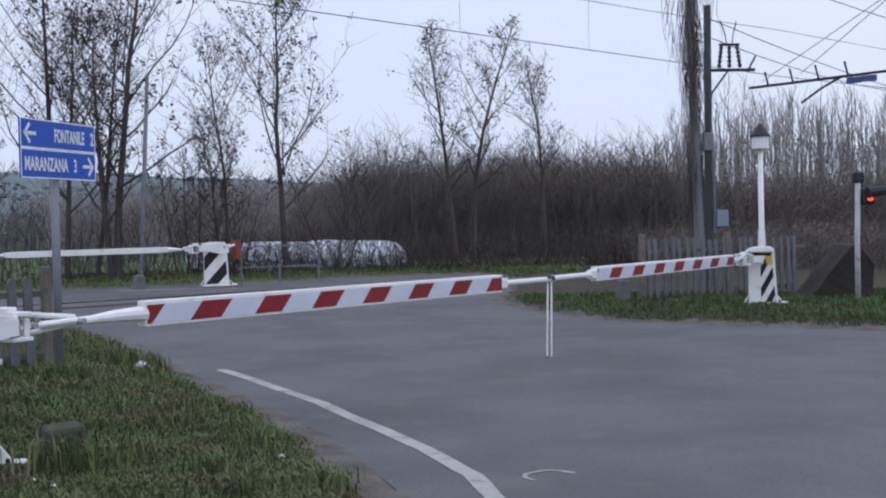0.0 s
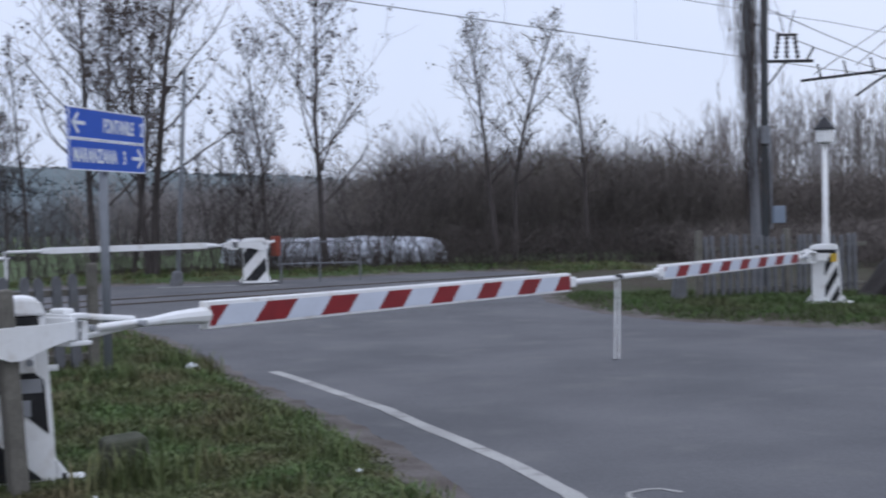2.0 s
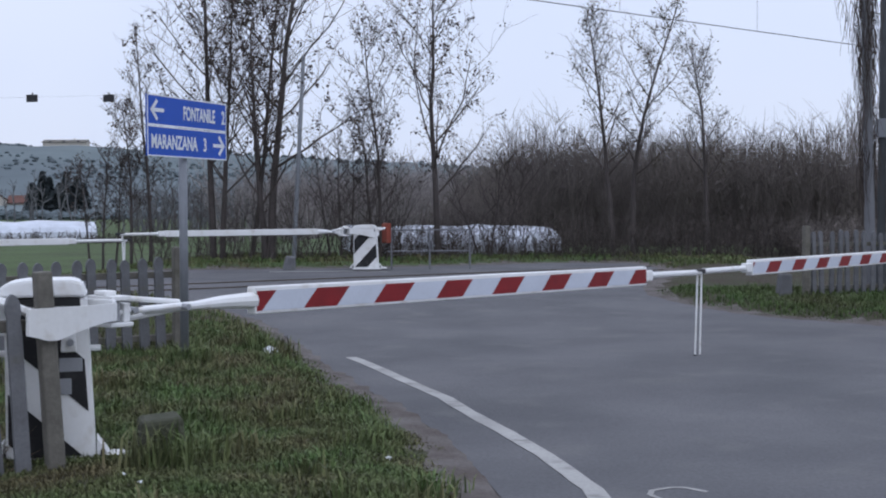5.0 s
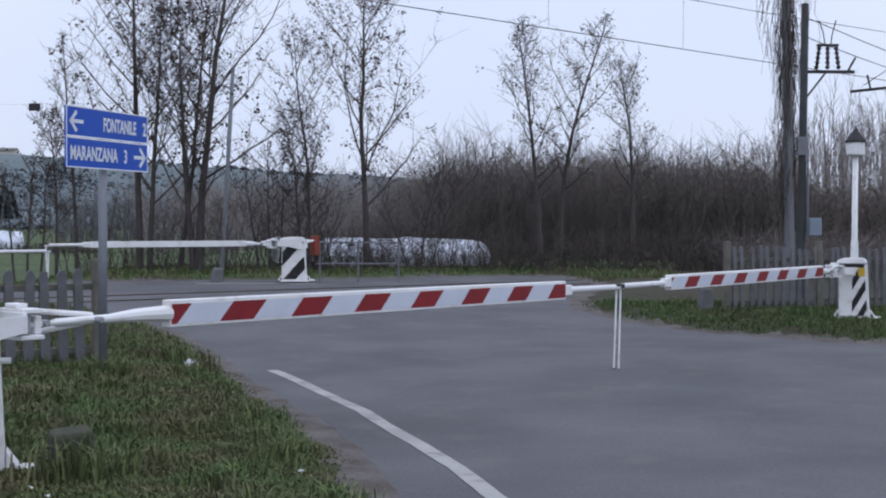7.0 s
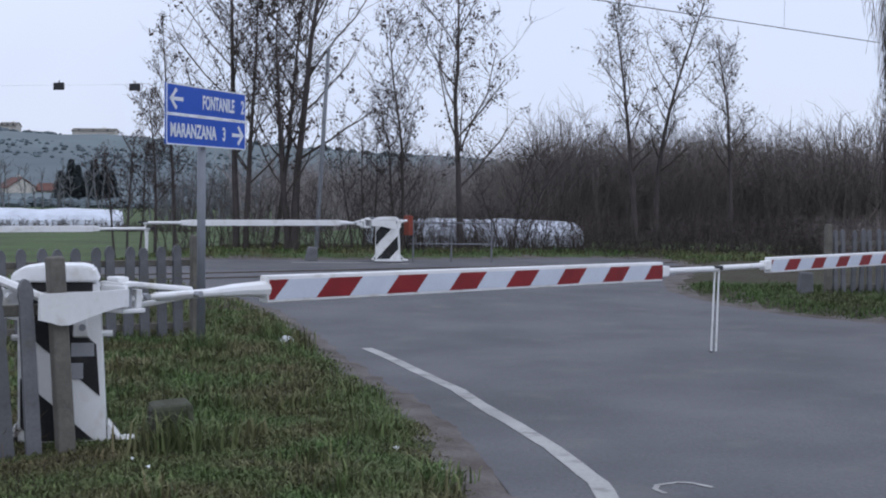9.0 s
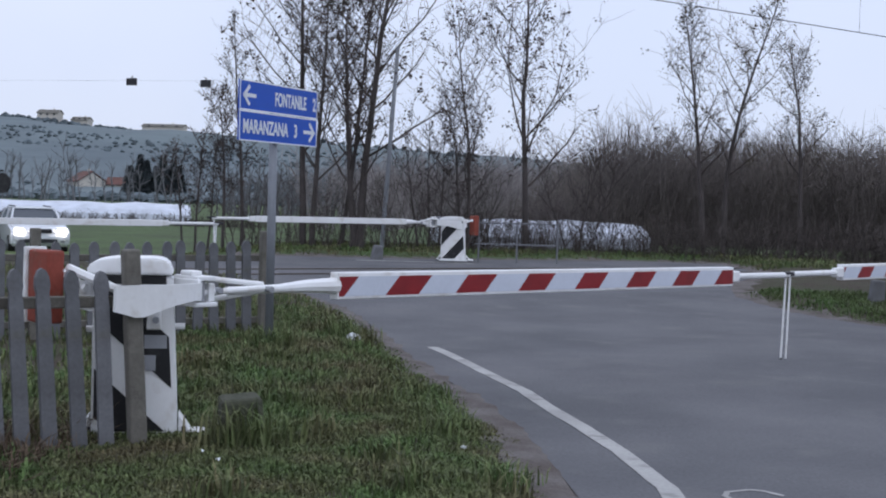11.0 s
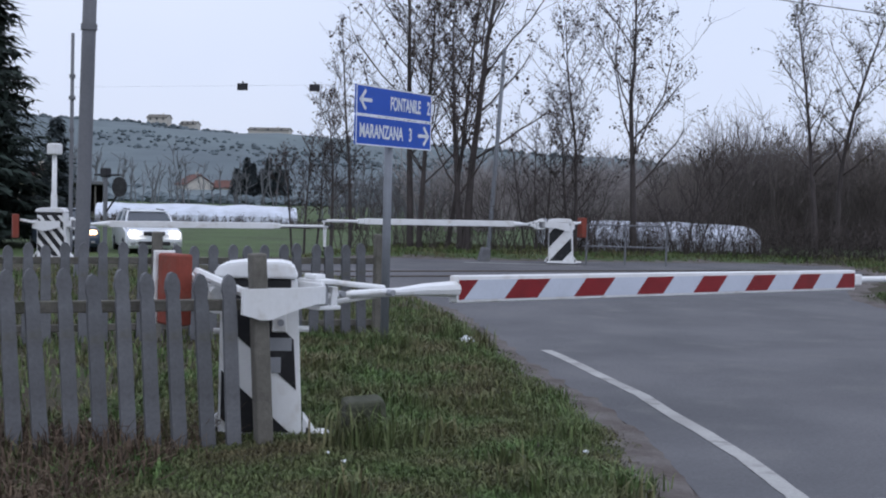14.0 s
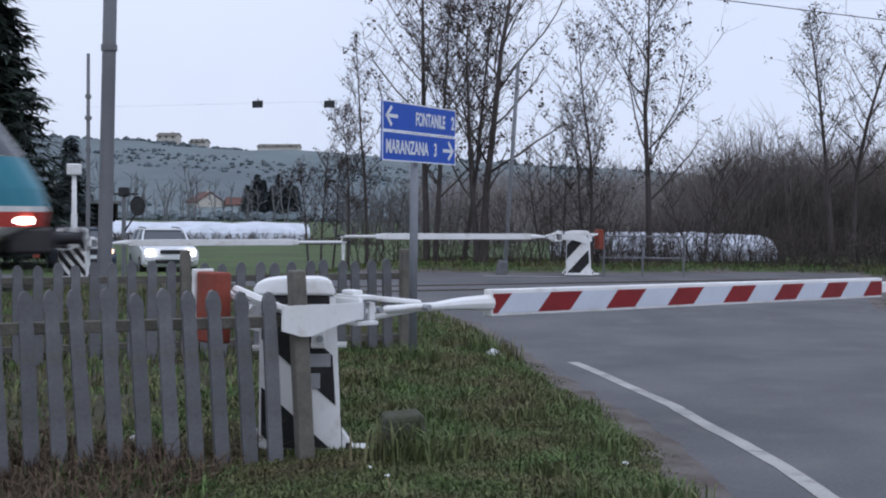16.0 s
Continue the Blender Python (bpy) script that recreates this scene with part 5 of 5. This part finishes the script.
# trees behind the far gate
LB = "leafless young tree with withered clumps on fine twigs"
bare_tree("bare_tree", (-2.06, 34.5), 7.6, 21, LB, 0.10, 0.47, leaf=1700, leaf_size=0.085, fork=0.20, steep=0.8)
bare_tree("bare_tree", (-6.34, 33.0), 10.2, 22, "tall leafless tree with withered pods, forked low", 0.115, 0.34, ((0, 0.0, 1.0), (-0.15, -0.07, 0.62)), leaf=1100, leaf_size=0.115, fork=0.22, steep=0.9)
bare_tree("bare_tree", (-7.93, 33.2), 9.4, 23, "tall leafless tree with withered pods", 0.10, 0.32, ((0, 0.0, 1.0), (0.25, 0.05, 0.7)), leaf=900, leaf_size=0.105, fork=0.25, steep=0.9)
bare_tree("bare_tree", (-7.19, 34.6), 8.2, 29, "slim leafless tree that leans between two thicker ones", 0.07, 0.26, ((0, 0.10, 1.0),), leaf=600, leaf_size=0.09, fork=0.3, steep=1.0)
bare_tree("bare_tree", (-9.51, 33.0), 6.2, 24, "leafless tree of two slim stems with withered clumps", 0.055, 0.17, ((0, 0.0, 1.0), (-0.5, -0.05, 0.7)), leaf=600, leaf_size=0.075, fork=0.3)
bare_tree("bare_tree", (-3.60, 34.2), 6.3, 25, LB, 0.06, 0.33, ((0, 0.02, 1.0), (-0.2, -0.05, 0.6)), leaf=900, leaf_size=0.08, fork=0.22, steep=1.1)
bare_tree("bare_tree", (3.45, 38.0), 7.4, 26, "leafless twin-stemmed tree with fine budding twigs", 0.085, 0.25, ((0, -0.015, 1.0), (-0.55, -0.06, 0.98)), leaf=1300, leaf_mat=M_BUD, leaf_size=0.075, fork=0.3, steep=0.95)
bare_tree("bare_tree", (5.73, 38.2), 6.2, 27, "small leafless tree with fine budding twigs", 0.075, 0.26, leaf=800, leaf_mat=M_BUD, leaf_size=0.06, fork=0.34, steep=0.9)
bare_tree("bare_tree", (-10.9, 33.4), 3.5, 28, "low leafless tree with brown catkins", 0.04, 0.3, ((0, 0, 1.0), (0.3, 0.1, 0.9), (-0.3, -0.1, 0.85)), leaf=700, leaf_size=0.07, fork=0.3, counts=(12, 5, 3))
bare_tree("bare_tree", (-4.75, 34.8), 3.6, 30, "low many-stemmed bare sapling", 0.035, 0.3, ((0, 0, 1.0), (0.25, 0.08, 0.9), (-0.3, -0.1, 0.9)), leaf=300, leaf_size=0.06, fork=0.25, counts=(12, 5, 3))
bare_tree("bare_tree", (-0.7, 36.0), 3.0, 31, "low wide bare bush before the white tunnels", 0.03, 0.4, ((0, 0.1, 1.0), (0.3, 0.3, 0.9), (-0.3, -0.3, 0.9)), leaf=0, fork=0.1, counts=(14, 6, 3))

rnd = random.Random(7)
thicket("thicket", [(rnd.uniform(-4.5, 13), 35.4 + rnd.gauss(0, 0.9), rnd.uniform(0.5, 1.7)) for k in range(1700)], M_TWIG, "tangle of bare brown brush along the field", 1, 0.011, 6)
def wood_spots(count, x0, x1, y0, y1, tall):
    out = []
    for k in range(count):
        x, y = rnd.uniform(x0, x1), rnd.uniform(y0, y1)
        out.append((x, y, tall(x) * rnd.uniform(0.62, 1.0) * (1 + 0.22 * noise.noise(Vector((x * 0.3, y * 0.12, 0))) + 0.2 * noise.noise(Vector((x * 1.1, y * 0.4, 5))))))
    return out
thicket("thicket", wood_spots(12000, -3.0, 34, 43, 56, lambda x: 4.3 - 1.1 * step(10, 15, x) - 2.4 * step(0.5, -3.0, x)), M_WOOD, "dense dark leafless thicket", 2, 0.015, 9, 0.0, 0.2, 0.3, (0.1, 0.3))
thicket("thicket", wood_spots(4200, 7.5, 28, 30, 39, lambda x: 1.5), M_WOOD, "dense brown brush behind the fence", 3, 0.013, 7)
thicket("far_wood", wood_spots(1000, 20, 66, 78, 94, lambda x: 9.6 - 1.8 * step(25, 20, x)), M_FARTWIG, "far row of pale leafless poplars, haze put into their colour", 4, 0.04, 16, 0.0, 0.04, 1.2, (0.08, 0.2))
thicket("far_wood", wood_spots(2600, -16, 22, 66, 92, lambda x: 4.4), M_FARTWIG, "far pale leafless wood, haze put into its colour", 5, 0.03, 9)
thicket("thicket", [(rnd.uniform(-9.8, -3.0), rnd.uniform(32.0, 36.0), rnd.uniform(0.8, 3.0)) for k in range(270)], M_TWIG, "bare saplings between the trees", 6, 0.011, 6)

low_tunnels("plastic_tunnel", (-4.6, 37.4), (0.9, 38.7), 2, 3.2, 0.78, "low white plastic crop tunnel")
low_tunnels("plastic_tunnel", (-39.5, 78), (-27.6, 83), 2, 5, 1.2, "low white plastic crop tunnel", 5.0)
thicket("hedge", [(rnd.uniform(-42, -20), 74 + rnd.gauss(0, 0.7), rnd.uniform(0.5, 1.1)) for k in range(700)], M_TWIG, "low dark hedge along the field", 12, 0.03, 6, -0.6)
thicket("far_wood", wood_spots(70, -78, -34, 112, 150, lambda x: 6.5), M_FARWOOD, "bare trees in the valley, greyed by haze in their colour", 13, 0.09, 12, -0.6, 0.10, 0.7, (0.1, 0.28))
thicket("far_wood", wood_spots(520, -36, -6, 105, 150, lambda x: 5.0), M_FARWOOD, "bare trees behind the field, greyed by haze in their colour", 14, 0.07, 10, -0.6, 0.14, 0.5, (0.1, 0.3))

build_hill()
shed((-53.6, 100.0, land_z(-53.6, 100)), (6.5, 5.0, 2.6), 28)
house("farmhouse", (-138, 330, 0), (11, 7, 4.2), 2.4, -52, "white gabled house with a red tiled roof", rows=1)
house("farmhouse", (-127, 334, 0), (12, 7, 3.6), 1.6, 8, "low house with a red tiled roof", rows=1)
house("farmhouse", (-84, 150, -0.2), (5, 5, 3.0), 1.7, -40, "white house with a brown roof beside conifers", rows=1, cols=2)
house("farmhouse", (-185, 330, 0), (9, 7, 4.0), 1.8, 30, "pale house with a red tiled roof", rows=1)
house("farmhouse", (-205, 345, 0), (8, 7, 4.5), 1.8, 10, "pale house with a red tiled roof")
house("villa", (-270, 600, hill_z(-270, 600)), (10, 8, 5.0), 1.4, 5, "pale villa on the ridge", roof=M_CONCRETE_D)
house("villa", (-255, 603, hill_z(-255, 603)), (8, 8, 4.0), 1.4, 5, "grey house on the ridge", roof=M_CONCRETE_D)
house("villa", (-212, 600, hill_z(-212, 600)), (20, 8, 4.2), 1.0, 5, "long pale building on the ridge", roof=M_CONCRETE_D)
for k in range(7):
    conifer("conifer", (-106.0 + 1.9 * k, 278 + (k % 2)), 8.0 + 1.3 * ((k * 5) % 3), 2.3, 40 + k, "dark far conifer in a row, haze put into its colour", 3.2, M_FARSPRUCE)
conifer("spruce", (-25.5, 40.0), 13.0, 3.6, 60, "dark spruce with drooping branches", 2.0, None, 150)
conifer("conifer", (-31.6, 58.0), 5.6, 1.7, 61, "dark conifer behind the railway, haze put into its colour", 1.6, M_FARSPRUCE)

car("car", (-18.4, 39.6, road_z(-18.4, 39.6) - 0.03), -58, M_CARWHITE, "white estate car with headlights on, waiting at the gate", M_LAMP)
car("car", (-21.0, 38.9, road_z(-21.0, 38.9) - 0.03), -55, M_CARDARK, "dark blue car with a lamp on, waiting at the gate", M_LAMPWARM)
TRAIN = railcar()

# grass
rnd = random.Random(17)
def scatter(count, area, height, keep=0.06, dens=None):
    out = []
    while len(out) < count:
        x, y = rnd.uniform(area[0], area[1]), rnd.uniform(area[2], area[3])
        g = road_gap(x, y)
        if g < keep:
            continue
        n = noise.noise(Vector((x * 1.3, y * 1.3, 3)))
        if rnd.random() < 0.28 - 1.2 * n - (0.3 if g > 0.4 else 0.0):
            continue
        trod = 0.75 if -3.4 < x < -1.6 and y < 8.8 else 1.0
        out.append((x, y, trod * height * rnd.uniform(0.4, 1.2) * (1 + 0.9 * max(0, n)) * step(keep - 0.1, keep + 0.5, g)))
    return out
blades("verge_grass", scatter(85000, (-4.5, 0.5, 5.6, 16.5), 0.066, 0.09), M_GRASS, "short tufted verge grass", 1, 0.0065)
blades("verge_grass", scatter(45000, (-3.2, 0.5, 5.6, 9.5), 0.05, 0.12), M_GRASS, "short trodden grass beside the gate", 10, 0.005)
blades("verge_grass", scatter(6000, (-3.6, -1.0, 9.5, 16.5), 0.12), M_GRASS, "longer grass at the road's edge", 2, 0.007)
tufts = []
for k in range(130):
    cx, cy = rnd.uniform(-3.6, -0.4), rnd.uniform(5.6, 15.0)
    if road_gap(cx, cy) > 0.35 and not (cx < -1.9 and cy < 8.6) and noise.noise(Vector((cx * 0.9, cy * 0.9, 8))) > -0.1:
        tall = rnd.uniform(0.09, 0.24)
        tufts += [(cx + rnd.gauss(0, 0.09), cy + rnd.gauss(0, 0.09), tall * rnd.uniform(0.5, 1.1)) for q in range(70)]
for cx, cy in ((-2.15, 7.5), (-2.02, 7.65), (-3.25, 12.4), (-3.1, 12.2), (-3.4, 12.6), (-2.6, 13.6), (-2.9, 13.9)):
    tufts += [(cx + rnd.gauss(0, 0.12), cy + rnd.gauss(0, 0.12), rnd.uniform(0.12, 0.34)) for q in range(120)]
blades("grass_tuft", tufts, M_GRASS, "long dark grass tufts on the verge", 8, 0.007)
stalks = []
for k in range(420):
    stalks.append((rnd.uniform(-6.0, -3.0), rnd.uniform(5.6, 7.6), rnd.uniform(0.12, 0.42)))
thicket("dry_stalks", stalks, M_DRY, "tangled dry brown stalks before the fence", 9, 0.005, 4, 0.12, 0.9, 0.0, (0.3, 0.6))
blades("verge_grass", scatter(20000, (-11, -3, 6, 20), 0.13), M_GRASS, "grass between the picket fences", 3, 0.009)
blades("dry_grass", [(x, y, h) for x, y, h in scatter(7000, (-6.0, -3.1, 5.0, 7.3), 0.16)], M_DRY, "matted dry brown grass before the fence", 4, 0.006)
blades("verge_grass", scatter(38000, (2.4, 12.5, 15.3, 23.5), 0.10), M_LUSH, "lush verge grass below the gate", 5, 0.008)
blades("field_grass", scatter(22000, (-14, 6, 30, 37), 0.11), M_GRASS, "grass strip beside the far road", 6, 0.014)


def motions():
    rows = []
    for t in (0.0, 4.0, 8.0, 12.0, 14.0, 15.0, 16.0):
        s = -13.62 + 14.0 * (t - 16.0)
        p = on_track(s, 0, 0.14)
        rows.append((t, pose(*p, 0, 0, TRACK_TURN)))
    walk(TRAIN, rows)


motions()
